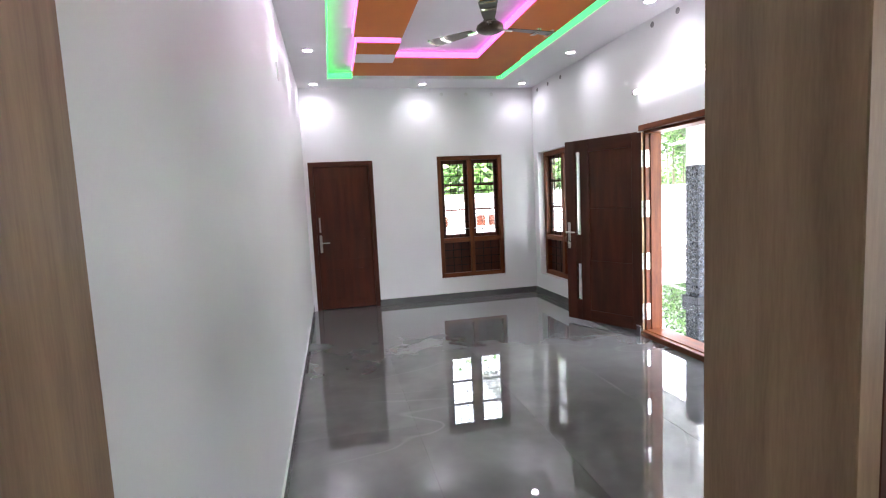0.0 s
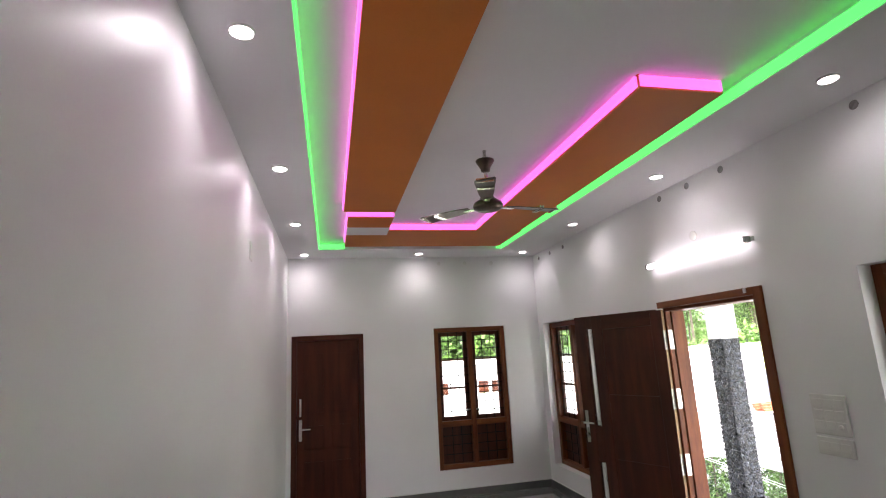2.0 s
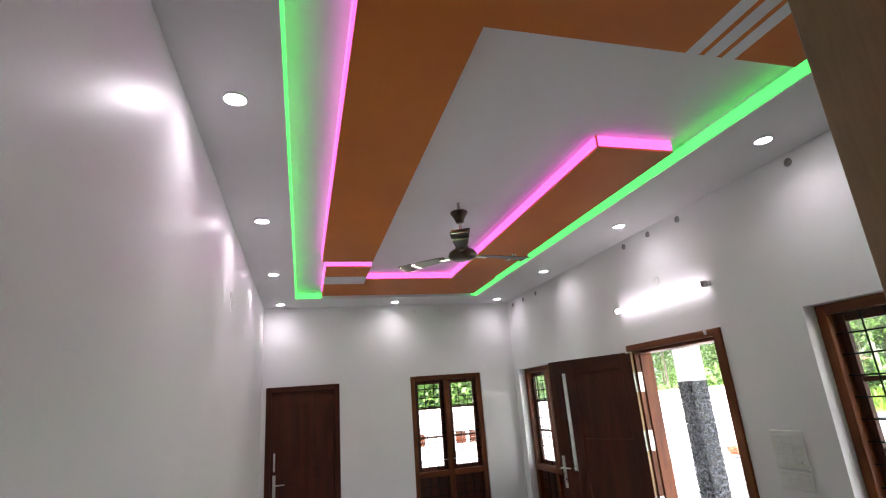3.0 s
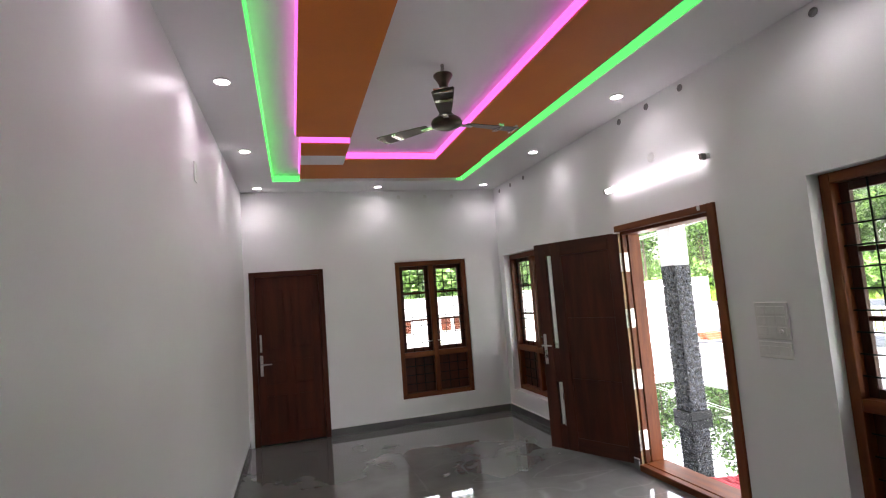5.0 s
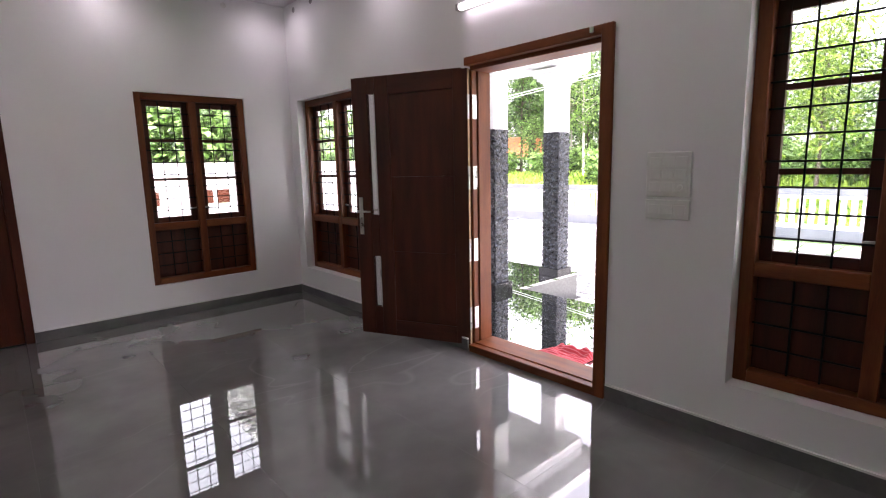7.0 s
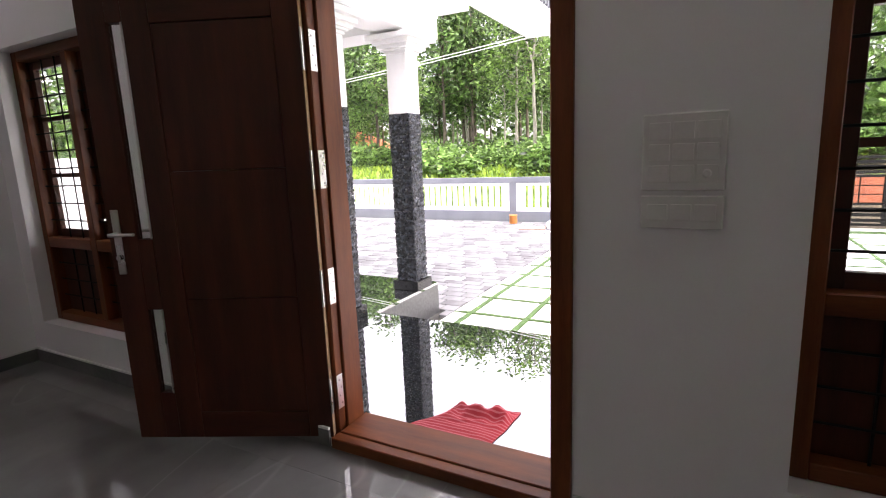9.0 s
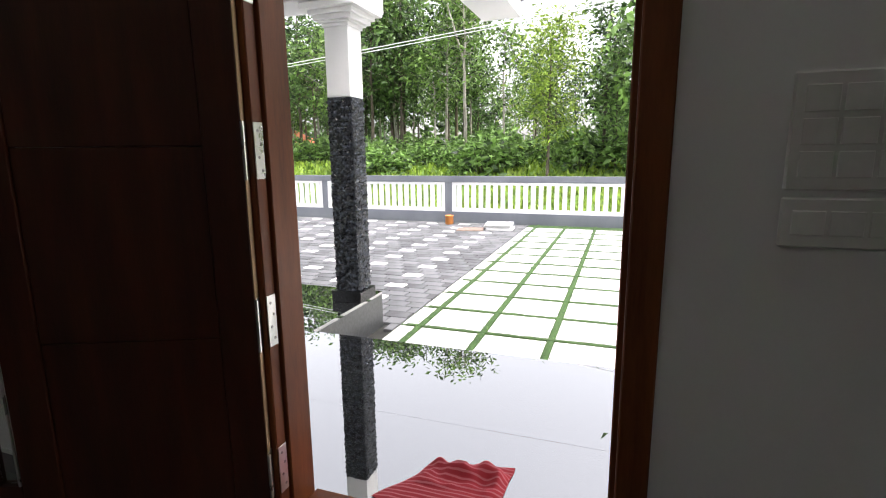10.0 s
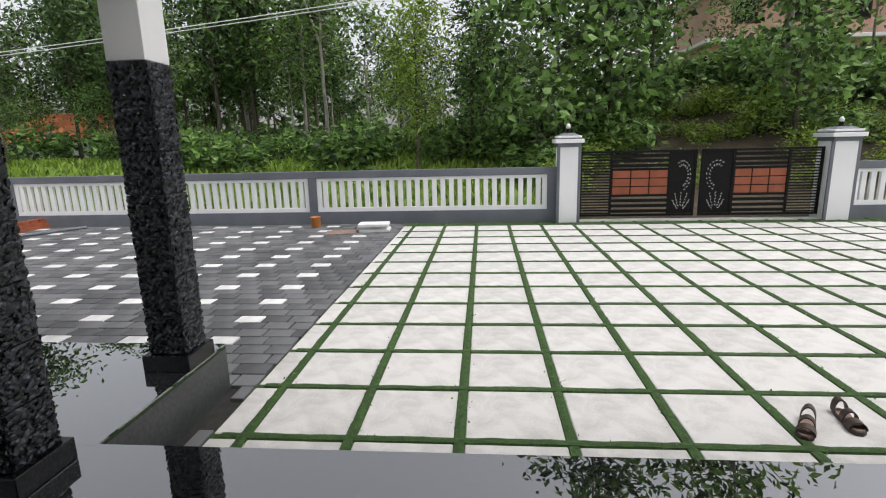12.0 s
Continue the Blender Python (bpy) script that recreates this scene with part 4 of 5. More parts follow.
def gate_pillar(y0, y1):
    yc, w = (y0 + y1) / 2, (y1 - y0) / 2
    p = thing("gate_pillar", "white gate pillar with slate grey edges, stepped cap and small lamp", "gate pillar", (15.42, yc, YARD), group="gate pillars")
    box("shaft", (-w, -w, 0.0), (w, w, 1.56), M_EXT, p, 0.004)
    for s in (-1, 1):
        box("edge_band", (-w - 0.004, s * w - 0.03, 0.0), (-w + 0.03, s * w + 0.03, 1.56), M_FGREY, p, 0.002, "slate grey edge band")
    box("neck", (-w - 0.02, -w - 0.02, 1.56), (w + 0.02, w + 0.02, 1.64), M_FGREY, p, 0.004, "slate grey neck")
    box("cap", (-w - 0.075, -w - 0.075, 1.64), (w + 0.075, w + 0.075, 1.72), M_EXT, p, 0.006, "white cap moulding")
    box("cap_band", (-w - 0.035, -w - 0.035, 1.72), (w + 0.035, w + 0.035, 1.745), M_FGREY, p, 0.004)
    box("cap_top", (-w - 0.03, -w - 0.03, 1.745), (w + 0.03, w + 0.03, 1.785), M_EXT, p, 0.006, "white upper moulding")
    bm = bmesh.new()
    made = add_box(bm, (-w, -w, 1.785), (w, w, 1.84))
    for v in made:
        if v.co.z > 1.8:
            v.co.x *= 0.55
            v.co.y *= 0.55
    part("peak", bm, M_FGREY, p, "slate grey sloping top")
    bm = bmesh.new()
    add_lathe(bm, [(0.06, 1.84), (0.045, 1.86), (0.04, 1.92), (0.05, 1.93)], 14)
    lb = part("lamp_base", bm, M_IRON, p, "black lamp base")
    bm = bmesh.new()
    add_lathe(bm, [(0.035, 1.93), (0.05, 1.96), (0.04, 2.0), (0.015, 2.03)], 14)
    part("lamp_bulb", bm, M_PLASTIC, lb, "white lamp globe", True)
    return p


gate_pillar(2.80, 3.225)
gate_pillar(-2.56, -2.07)


def gate_leaf(y0, y1, zlo, zhi, deco, flip):
    """A black steel gate leaf: slats, a terracotta panel and a cut-out sheet on one side."""
    g = thing("gate_leaf", "black steel gate leaf with slats, terracotta tiles and leaf cut-outs", "gate", (15.36, 0, 0), group="gate leaves")
    s = 1 if flip else -1
    out, inn = (y0, y1) if flip else (y1, y0)    # outer side carries the hinges
    t = 0.02

    def yb(a, b):
        return (min(a, b), max(a, b))

    for nm, a, b in (("gate_stile", out, out + s * 0.05), ("gate_stile", inn - s * 0.04, inn)):
        lo, hi = yb(a, b)
        box(nm, (-t, lo, zlo), (t, hi, zhi), M_IRON, g, 0.002)
    lo, hi = yb(out + s * 0.05, inn - s * 0.04)
    box("gate_rail", (-t, lo, zhi - 0.045), (t, hi, zhi), M_IRON, g, 0.002)
    box("gate_rail", (-t, lo, zlo), (t, hi, zlo + 0.05), M_IRON, g, 0.002)
    w1, w2 = out + s * 0.62, inn - s * deco
    lo, hi = yb(w1, w1 + s * 0.05)
    box("gate_stile", (-t, lo, zlo + 0.05), (t, hi, zhi - 0.045), M_IRON, g, 0.0)
    lo, hi = yb(w2, w2 - s * 0.05)
    box("gate_stile", (-t, lo, zlo + 0.05), (t, hi, zhi - 0.045), M_IRON, g, 0.0)
    # narrow slats near the pillar
    lo, hi = yb(out + s * 0.05, w1)
    n = 22
    for i in range(n):
        z = zlo + 0.07 + (zhi - zlo - 0.14) * i / (n - 1)
        box("gate_slat", (-0.012, lo, z - 0.013), (0.012, hi, z + 0.013), M_IRON, g, 0.0)
    # wide slats above and below the panel
    lo, hi = yb(w1 + s * 0.05, w2 - s * 0.05)
    pz0, pz1 = zlo + 0.45, zhi - 0.40
    for z in (zlo + 0.11, zlo + 0.22, zlo + 0.33, zhi - 0.31, zhi - 0.21, zhi - 0.11):
        box("gate_slat", (-0.012, lo, z - 0.032), (0.012, hi, z + 0.032), M_IRON, g, 0.0)
    fr = box("panel_frame", (-0.014, lo, pz0 - 0.04), (0.014, hi, pz0), M_IRON, g, 0.0)
    box("panel_frame", (-0.014, lo, pz1), (0.014, hi, pz1 + 0.04), M_IRON, g, 0.0)
    for r in range(3):
        for c in range(3):
            a, b = lo + (hi - lo) * c / 3 + 0.012, lo + (hi - lo) * (c + 1) / 3 - 0.012
            za, zb = pz0 + (pz1 - pz0) * r / 3 + 0.01, pz0 + (pz1 - pz0) * (r + 1) / 3 - 0.01
            box("terracotta_tile", (-0.010, a, za), (0.010, b, zb), M_BRICKR, g, 0.002, "terracotta coloured tile")
    box("panel_back", (0.0105, lo, pz0), (0.014, hi, pz1), M_IRON, g, 0.0)
    # solid sheet; pale leaf plates along a stem imitate daylight through cut-outs
    lo, hi = yb(w2, inn - s * 0.04)
    box("cut_sheet", (-0.004, lo, zlo + 0.05), (0.004, hi, zhi - 0.045), M_IRON, g, 0.0)
    mid, hw = (lo + hi) / 2, (hi - lo) / 2
    sprays = []
    for ang in (-52, -26, 0, 26, 52):
        for k in range(2, 7):
            r = 0.062 * k * (1.0 if abs(ang) < 40 else 0.72)
            bent = math.radians(ang * (1 - 0.05 * k))
            sprays.append((r * math.sin(bent), zlo + 0.10 + r * math.cos(bent), ang + (38 if k % 2 else -38)))
    for k in range(11):
        f = math.radians(-70 + 19 * k)
        for d in (0.72, 1.0):
            sprays.append((hw * 0.72 * d * math.cos(f), zlo + 0.83 + 0.30 * d * math.sin(f), -math.degrees(f) + (60 if d < 1 else 20)))
    for y, z, ang in sprays:
        if abs(y) > hw * 0.84:
            continue
        bm = bmesh.new()
        m = pose(-0.0045, mid + s * y, z, -s * ang, 0, 0)
        vs_ = [bm.verts.new(m @ Vector(c)) for c in ((0, 0, -0.026), (0, 0.009, 0), (0, 0, 0.026), (0, -0.009, 0))]
        top_ = [bm.verts.new(v.co + Vector((-0.001, 0, 0))) for v in vs_]
        bm.faces.new(top_)
        for q in range(4):
            bm.faces.new((vs_[q], vs_[(q + 1) % 4], top_[(q + 1) % 4], top_[q]))
        part("leaf_cutout", bm, M_SLAB, g, "pale leaf-shaped plate imitating daylight through a cut-out")
    return g


gate_leaf(0.42, 2.77, -0.33, 1.03, 0.50, False)
gate_leaf(-2.03, 0.33, -0.33, 1.03, 0.62, True)
bm = bmesh.new()
add_box(bm, (15.32, -2.06, YARD - 0.1), (15.55, 2.80, YARD + 0.02))
setting("gate_sill", bm, M_SLAB, "low concrete sill under the gate", "sill")

# ---- ground: one sheet, low under the yard, rising gently into the woods ----
def land(x, y):
    if x < 15.6:
        return -0.60
    d = min(1.0, (x - 15.6) / 11.0)
    z = -0.45 + 1.25 * d * d * (3 - 2 * d)
    if y < 4:
        k = min(1.0, (4 - y) / 9.0) * min(1.0, max(0.0, (x - 17.5) / 9))
        z += 2.6 * k
    return z + 0.10 * noise.noise((x * 0.35, y * 0.35, 0)) * d


xs = [-2000, -300, -40, -8, 4, 15.6] + [15.6 + 0.9 * i for i in range(1, 40)] + [60, 90, 200, 600, 2500]
ys = [-2500, -600, -150, -60] + [-36 + 1.5 * i for i in range(60)] + [70, 160, 600, 2500]
gv = [(x, y, land(x, y)) for y in ys for x in xs]
gf = [(j * len(xs) + i, j * len(xs) + i + 1, (j + 1) * len(xs) + i + 1, (j + 1) * len(xs) + i) for j in range(len(ys) - 1) for i in range(len(xs) - 1)]
ground = tagged(quads("ground", gv, gf, M_FIELD), "rough green grassy ground rising towards the woods", "ground", kind="structure")

# bare earth track outside the gate
tx = [15.7 + 0.9 * i for i in range(22)]
ty = [-30 + 0.8 * i for i in range(42)]
tv = [(x, y, land(x, y) + 0.03 + 0.02 * noise.noise((x * 2, y * 2, 4))) for y in ty for x in tx]
tf = [(j * 22 + i, j * 22 + i + 1, (j + 1) * 22 + i + 1, (j + 1) * 22 + i) for j in range(41) for i in range(21)]
tagged(quads("road", tv, tf, M_SOIL), "bare brown earth and leaf litter slope outside the gate", "road", kind="structure")

bm = bmesh.new()
add_box(bm, (6.543, 6.45, -0.54), (15.5, 15.95, YARD - 0.03))
add_box(bm, (7.786, 6.6, -0.54), (7.9, 15.9, YARD - 0.031))
black_yard = setting("pavement_black", bm, M_SAND, "charcoal interlocking pavers with white accents in the yard", "pavement")
bm = bmesh.new()
add_box(bm, (6.543, -9.0, -0.54), (15.5, 6.449, YARD - 0.008))
white_yard = setting("pavement_white", bm, M_TURF, "large pale concrete slabs with green turf strips between them", "pavement")

# small things in the yard
pot = thing("paint_tin", "small orange plastic tin standing on the pavers", "tin", (15.0, 8.36, YARD))
bm = bmesh.new()
add_lathe(bm, [(0.09, 0.0), (0.10, 0.02), (0.10, 0.2), (0.108, 0.205), (0.108, 0.22), (0.09, 0.22), (0.085, 0.06)], 20)
part("body", bm, M_ORANGEP, pot, "", True)
stack = thing("tile_stack", "short stack of white slabs lying on the pavers", "stack", (14.45, 6.95, YARD), 4)
for i, (a, b) in enumerate(((0.0, 0.0), (0.03, 0.05), (-0.02, 0.02))):
    box("slab", (-0.2 + a, -0.3 + b, 0.001 + i * 0.055), (0.2 + a, 0.3 + b, 0.052 + i * 0.055), M_WHITEP, stack, 0.004)
sheet = thing("board_sheet", "thin tan board lying flat on the pavers", "board", (14.25, 7.6, YARD), 12)
box("sheet", (-0.22, -0.3, 0.002), (0.22, 0.3, 0.02), M_SOLE, sheet, 0.003)
pile = thing("brick_pile", "low pile of orange laterite bricks at the yard's edge", "brick pile", (14.9, 15.2, YARD))
rb = random.Random(4)
for i in range(26):
    r_, c_ = divmod(i, 9)
    b = box("brick", (-0.11, -0.055, 0), (0.11, 0.055, 0.07), M_BRICKR, pile, 0.004)
    b.matrix_basis = pose(-0.5 + 0.24 * (c_ % 5), -0.3 + 0.3 * (c_ // 5) + 0.05 * r_, 0.072 * r_, 0, 0, rb.uniform(-14, 14))
pipe = thing("grey_pipe", "long grey plastic pipe lying along the yard's edge", "pipe", (14.0, 14.4, YARD + 0.035))
rod("tube", (-0.9, 0.5, 0.0), (1.1, -0.7, 0.0), 0.033, M_FGREY, pipe, n=12)


def sandal(x, y, turn):
    s = thing("sandal", "worn dark brown leather strap sandal standing on a slab", "sandal", (x, y, YARD), turn, group="pair of sandals")
    outline = [(0.0, -0.035), (0.06, -0.04), (0.13, -0.036), (0.20, -0.048), (0.25, -0.044), (0.28, -0.02), (0.28, 0.015), (0.25, 0.042), (0.19, 0.046), (0.12, 0.034), (0.06, 0.038), (0.0, 0.032), (-0.015, 0.0)]
    for nm, z0, z1, k, mat, lab in (("outsole", 0.001, 0.024, 1.0, M_LEATHER, "dark outsole"), ("insole", 0.0242, 0.03, 0.93, M_SOLE, "tan insole")):
        bm = bmesh.new()
        lo = [bm.verts.new((0.13 + (a - 0.13) * k, b * k, z0)) for a, b in outline]
        hi = [bm.verts.new((0.13 + (a - 0.13) * k, b * k, z1)) for a, b in outline]
        bm.faces.new(lo[::-1])
        bm.faces.new(hi)
        for i in range(len(lo)):
            j = (i + 1) % len(lo)
            bm.faces.new((lo[i], lo[j], hi[j], hi[i]))
        part(nm, bm, mat, s, lab)
    for x0, wd, ht, hw in ((0.215, 0.065, 0.07, 0.05), (0.13, 0.05, 0.09, 0.045), (0.02, 0.055, 0.10, 0.042)):
        bm = bmesh.new()
        prev = None
        for i in range(11):
            a = math.pi * i / 10
            c, z = hw * math.cos(a), 0.02 + (ht - 0.02) * math.sin(a)
            back = -0.02 * math.sin(a) if x0 < 0.1 else 0.0
            ring = [bm.verts.new((x0 + back + dx, c * f, 0.02 + (z - 0.02) * f)) for dx, f in ((-wd / 2, 1.0), (wd / 2, 1.0), (wd / 2, 0.88), (-wd / 2, 0.88))]
            if prev:
                for q in range(4):
                    bm.faces.new((prev[q], prev[(q + 1) % 4], ring[(q + 1) % 4], ring[q]))
            prev = ring
        part("strap", bm, M_LEATHER, s, "brown leather strap")
    return s


sandal(7.48, 2.775, 147)
sandal(7.58, 2.535, 170)


# ---- trees ----
def trunk_mesh(bm, path, radii, n=8):
    rings = []
    for (c, r) in zip(path, radii):
        rings.append([bm.verts.new((c[0] + r * math.cos(2 * math.pi * i / n), c[1] + r * math.sin(2 * math.pi * i / n), c[2])) for i in range(n)])
    for a, b in zip(rings, rings[1:]):
        for i in range(n):
            bm.faces.new((a[i], a[(i + 1) % n], b[(i + 1) % n], b[i]))
    bm.faces.new(rings[-1])


def leaves_at(rng, centres, per, spread, size, slim=0.42, droop=0.5):
    """Folded leaf blades scattered round the given centres."""
    c = np.repeat(np.array(centres, float), per, axis=0)
    n = len(c)
    c = c + rng.normal(0, 1, (n, 3)) * np.array(spread)
    d = rng.normal(0, 1, (n, 3))
    d[:, 2] = d[:, 2] * 0.6 - droop
    d /= np.linalg.norm(d, axis=1)[:, None]
    s = np.cross(d, rng.normal(0, 1, (n, 3)))
    s /= np.linalg.norm(s, axis=1)[:, None] + 1e-9
    ln = size * rng.uniform(0.6, 1.25, (n, 1))
    up = np.cross(s, d) * ln * 0.10
    a, b = c, c + d * ln
    m = c + d * ln * 0.45
    l, r = m + s * ln * slim * 0.5 + up, m - s * ln * slim * 0.5 + up
    v = np.stack([a, l, b, r], axis=1).reshape(-1, 3)
    i = np.arange(n)[:, None] * 4
    f = np.concatenate([i + np.array([[0, 1, 2]]), i + np.array([[0, 2, 3]])], axis=0)
    return v, f


def grow(name, label, seed, height, r0, first, reach, tips, per, size, leaf_mat, bark, spread=(0.5, 0.5, 0.35), lean=0.03, slim=0.42, fork=False, trunk_label="slender trunk"):
    rnd, rng = random.Random(seed), np.random.default_rng(seed)
    t = thing(name, label, "tree", group="trees of the wood")
    bm = bmesh.new()
    k = 9
    wob = [(rnd.uniform(-1, 1), rnd.uniform(-1, 1)) for _ in range(k + 1)]
    ax, ay = rnd.uniform(-lean, lean), rnd.uniform(-lean, lean)
    path = [(ax * height * i / k + 0.012 * height * wob[i][0] * (i / k), ay * height * i / k + 0.012 * height * wob[i][1] * (i / k), height * i / k - 0.3 * (i == 0)) for i in range(k + 1)]
    trunk_mesh(bm, path, [r0 * (1.35 if i == 0 else 1.0 - 0.78 * i / k) for i in range(k + 1)])
    centres = []
    limbs = bmesh.new()
    for i in range(tips):
        f = first + (1 - first) * (i + rnd.random()) / tips
        j = min(k - 1, int(f * k))
        g = f * k - j
        p = Vector(path[j]).lerp(Vector(path[j + 1]), g)
        a = rnd.uniform(0, 2 * math.pi)
        fr = (f - first) / (1 - first)
        ln = reach * (0.35 + 0.9 * math.sin(math.pi * min(1.0, fr * 0.85 + 0.12))) * rnd.uniform(0.55, 1.1)
        q = p + Vector((math.cos(a) * ln, math.sin(a) * ln, ln * rnd.uniform(0.15, 0.75)))
        add_rod(limbs, p, q, max(0.012, r0 * 0.30 * (1 - 0.6 * fr)), 0.008, n=5)
        for s_ in (0.55, 0.8, 1.0):
            centres.append(p.lerp(q, s_) + Vector((rnd.uniform(-0.2, 0.2), rnd.uniform(-0.2, 0.2), rnd.uniform(-0.1, 0.25))))
    if fork:
        mid = Vector(path[5])
        add_rod(limbs, mid, mid + Vector((0.5, 1.0, height * 0.38)), r0 * 0.45, 0.04, n=7)
    part("trunk", bm, bark, t, trunk_label, True)
    part("branching", limbs, bark, t)
    v, fc = leaves_at(rng, centres, per, spread, size, slim)
    quads("crown", v.tolist(), fc.tolist(), leaf_mat, t)
    return t


def plant_out(kinds, places):
    used = set()
    for kind, x, y, turn, sc in places:
        if 20 < x < 33.5 and abs((y - 4.8) - 0.9 * (x - 4.5)) < 1.6:     # a clearing before the small house
            continue
        sc *= 1.0 if kind == "f" or x < 20 else 0.9
        m = Matrix.Translation((x, y, land(x, y) - 0.05)) @ pose(0, 0, 0, 0, 0, turn) @ Matrix.Diagonal((sc, sc, sc, 1))
        if kind in used:
            copy_thing(kinds[kind], m)
        else:
            kinds[kind].matrix_basis = m
            used.add(kind)


kinds = {
    "a": grow("tree", "tall slender tree with pale trunk and high green crown", 11, 8.6, 0.11, 0.38, 1.5, 32, 14, 0.34, M_LEAF, M_BARK),
    "b": grow("tree", "tall slender tree with dark trunk and leafy crown", 12, 9.2, 0.12, 0.36, 1.6, 34, 14, 0.35, M_LEAFD, M_BARKD),
    "c": grow("tree", "young slim tree with fresh green foliage", 13, 5.4, 0.045, 0.22, 1.0, 30, 18, 0.26, M_LEAFT, M_BARKD),
    "d": grow("tree", "tall pale-barked forked tree with sparse crown", 14, 9.6, 0.12, 0.58, 1.6, 24, 18, 0.30, M_LEAF, M_BARK, fork=True, trunk_label="pale forked trunk"),
    "e": grow("tree", "bright yellow-green tree with drooping foliage", 15, 6.9, 0.08, 0.26, 1.3, 42, 22, 0.30, M_LEAFB, M_BARKD, slim=0.26, spread=(0.35, 0.35, 0.4)),
    "f": grow("tree", "bushy tree with broad green leaves", 16, 6.6, 0.09, 0.10, 1.8, 50, 12, 0.33, M_LEAFT, M_BARKD, slim=0.7, spread=(0.42, 0.42, 0.38)),
}
rt = random.Random(77)
places = [("d", 26, 11.3, 40, 0.95), ("a", 27, 12.6, 0, 0.95), ("a", 24, 22.2, 120, 0.95), ("e", 22.0, 7.0, 0, 0.88), ("b", 28, 15.4, 60, 0.95), ("a", 25, 17.6, 200, 0.9), ("b", 26.5, 19.6, 10, 0.95), ("a", 25.5, 9.4, 310, 0.85), ("b", 24.5, 5.2, 150, 0.85),
          ("f", 22.5, 0.6, 0, 1.0), ("f", 21.5, 3.0, 130, 0.92), ("f", 21.0, -4.6, 200, 0.72), ("b", 25, -1.5, 90, 0.9), ("c", 23.5, 4.7, 30, 0.9),
          ("f", 24.5, -11.5, 300, 0.95), ("c", 19.8, -7.4, 80, 0.6)]
for i in range(58):
    row = i % 4
    x = 27.5 + row * 4.2 + rt.uniform(-1.4, 1.4)
    y = -13 + (i // 4) * 3.6 + row * 1.1 + rt.uniform(-1.3, 1.3)
    if y < -1 and x > 31:
        continue
    places.append((rt.choice("aabbbcd" if x < 33 else "bbbbca"), x, y, rt.uniform(0, 360), rt.uniform(0.68, 0.95)))
for i in range(13):
    y = -6 + 4.0 * i + rt.uniform(-1, 1)
    places.append((rt.choice("bbab"), rt.uniform(36, 45), y, rt.uniform(0, 360), rt.uniform(0.6, 0.9)))
for i in range(34):
    places.append((rt.choice("fffc"), rt.uniform(-2, 11), rt.uniform(18.5, 25), rt.uniform(0, 360), rt.uniform(0.62, 0.85)))
# close stand of tall trees beyond the charcoal pavers
for i in range(34):
    places.append((rt.choice("bbab"), rt.uniform(25, 38), rt.uniform(13, 40), rt.uniform(0, 360), rt.uniform(1.05, 1.4)))
# tall trees over the track outside the gate
places += [("b", 23.7, 0.4, 20, 1.75), ("a", 22.3, -4.9, 140, 1.75)]
plant_out(kinds, places)

# undergrowth at the edge of the wood
rng = np.random.default_rng(5)
bush = thing("bush", "low leafy green bush at the wood's edge", "bush", group="undergrowth bushes")
pts = [(rt.uniform(-0.6, 0.6), rt.uniform(-0.7, 0.7), rt.uniform(0.1, 0.9)) for _ in range(26)]
v, fc = leaves_at(rng, pts, 22, (0.16, 0.16, 0.16), 0.24, 0.55, 0.1)
quads("foliage", v.tolist(), fc.tolist(), M_LEAFT, bush)
bm = bmesh.new()
for p in pts[:8]:
    add_rod(bm, (p[0] * 0.2, p[1] * 0.2, -0.1), p, 0.02, 0.008, n=5)
part("branching", bm, M_BARKD, bush)
bush.matrix_basis = Matrix.Translation((25, 10, land(25, 10)))
for i in range(64):
    x, y = rt.uniform(22.5, 29.5), rt.uniform(-12, 34)
    if y < 3.5:
        x -= 2.5
    s = rt.uniform(0.6, 1.5)
    copy_thing(bush, Matrix.Translation((x, y, land(x, y) - 0.05)) @ pose(0, 0, 0, 0, 0, rt.uniform(0, 360)) @ Matrix.Diagonal((s, s, s * rt.uniform(0.7, 1.2), 1)))
# thicket on the bank beyond the road's near end
for i in range(44):
    x, y, s = rt.uniform(23, 33), rt.uniform(-12, 3), rt.uniform(0.9, 1.7)
    copy_thing(bush, Matrix.Translation((x, y, land(x, y) - 0.05)) @ pose(0, 0, 0, 0, 0, rt.uniform(0, 360)) @ Matrix.Diagonal((s, s, s * rt.uniform(0.7, 1.2), 1)))

# small-leaved shrubs on the earth bank outside the gate
shrub = thing("shrub", "small bright-leaved shrub on the earth bank", "shrub", group="bank shrubs")
pts = [(rt.uniform(-0.5, 0.5), rt.uniform(-0.6, 0.6), rt.uniform(0.1, 0.85)) for _ in range(30)]
v, fc = leaves_at(rng, pts, 26, (0.14, 0.14, 0.14), 0.12, 0.5, 0.0)
quads("foliage", v.tolist(), fc.tolist(), M_LEAFB, shrub)
bm = bmesh.new()
for p in pts[:8]:
    add_rod(bm, (p[0] * 0.2, p[1] * 0.2, -0.1), p, 0.014, 0.006, n=5)
part("branching", bm, M_BARKD, shrub)
shrub.matrix_basis = Matrix.Translation((18.6, 2.4, land(18.6, 2.4)))
for i in range(34):
    x, y, s = rt.uniform(18.0, 24.5), rt.uniform(-9, 5), rt.uniform(0.6, 1.25)
    copy_thing(shrub, Matrix.Translation((x, y, land(x, y) - 0.03)) @ pose(0, 0, 0, 0, 0, rt.uniform(0, 360)) @ Matrix.Diagonal((s, s, s * rt.uniform(0.6, 1.1), 1)))

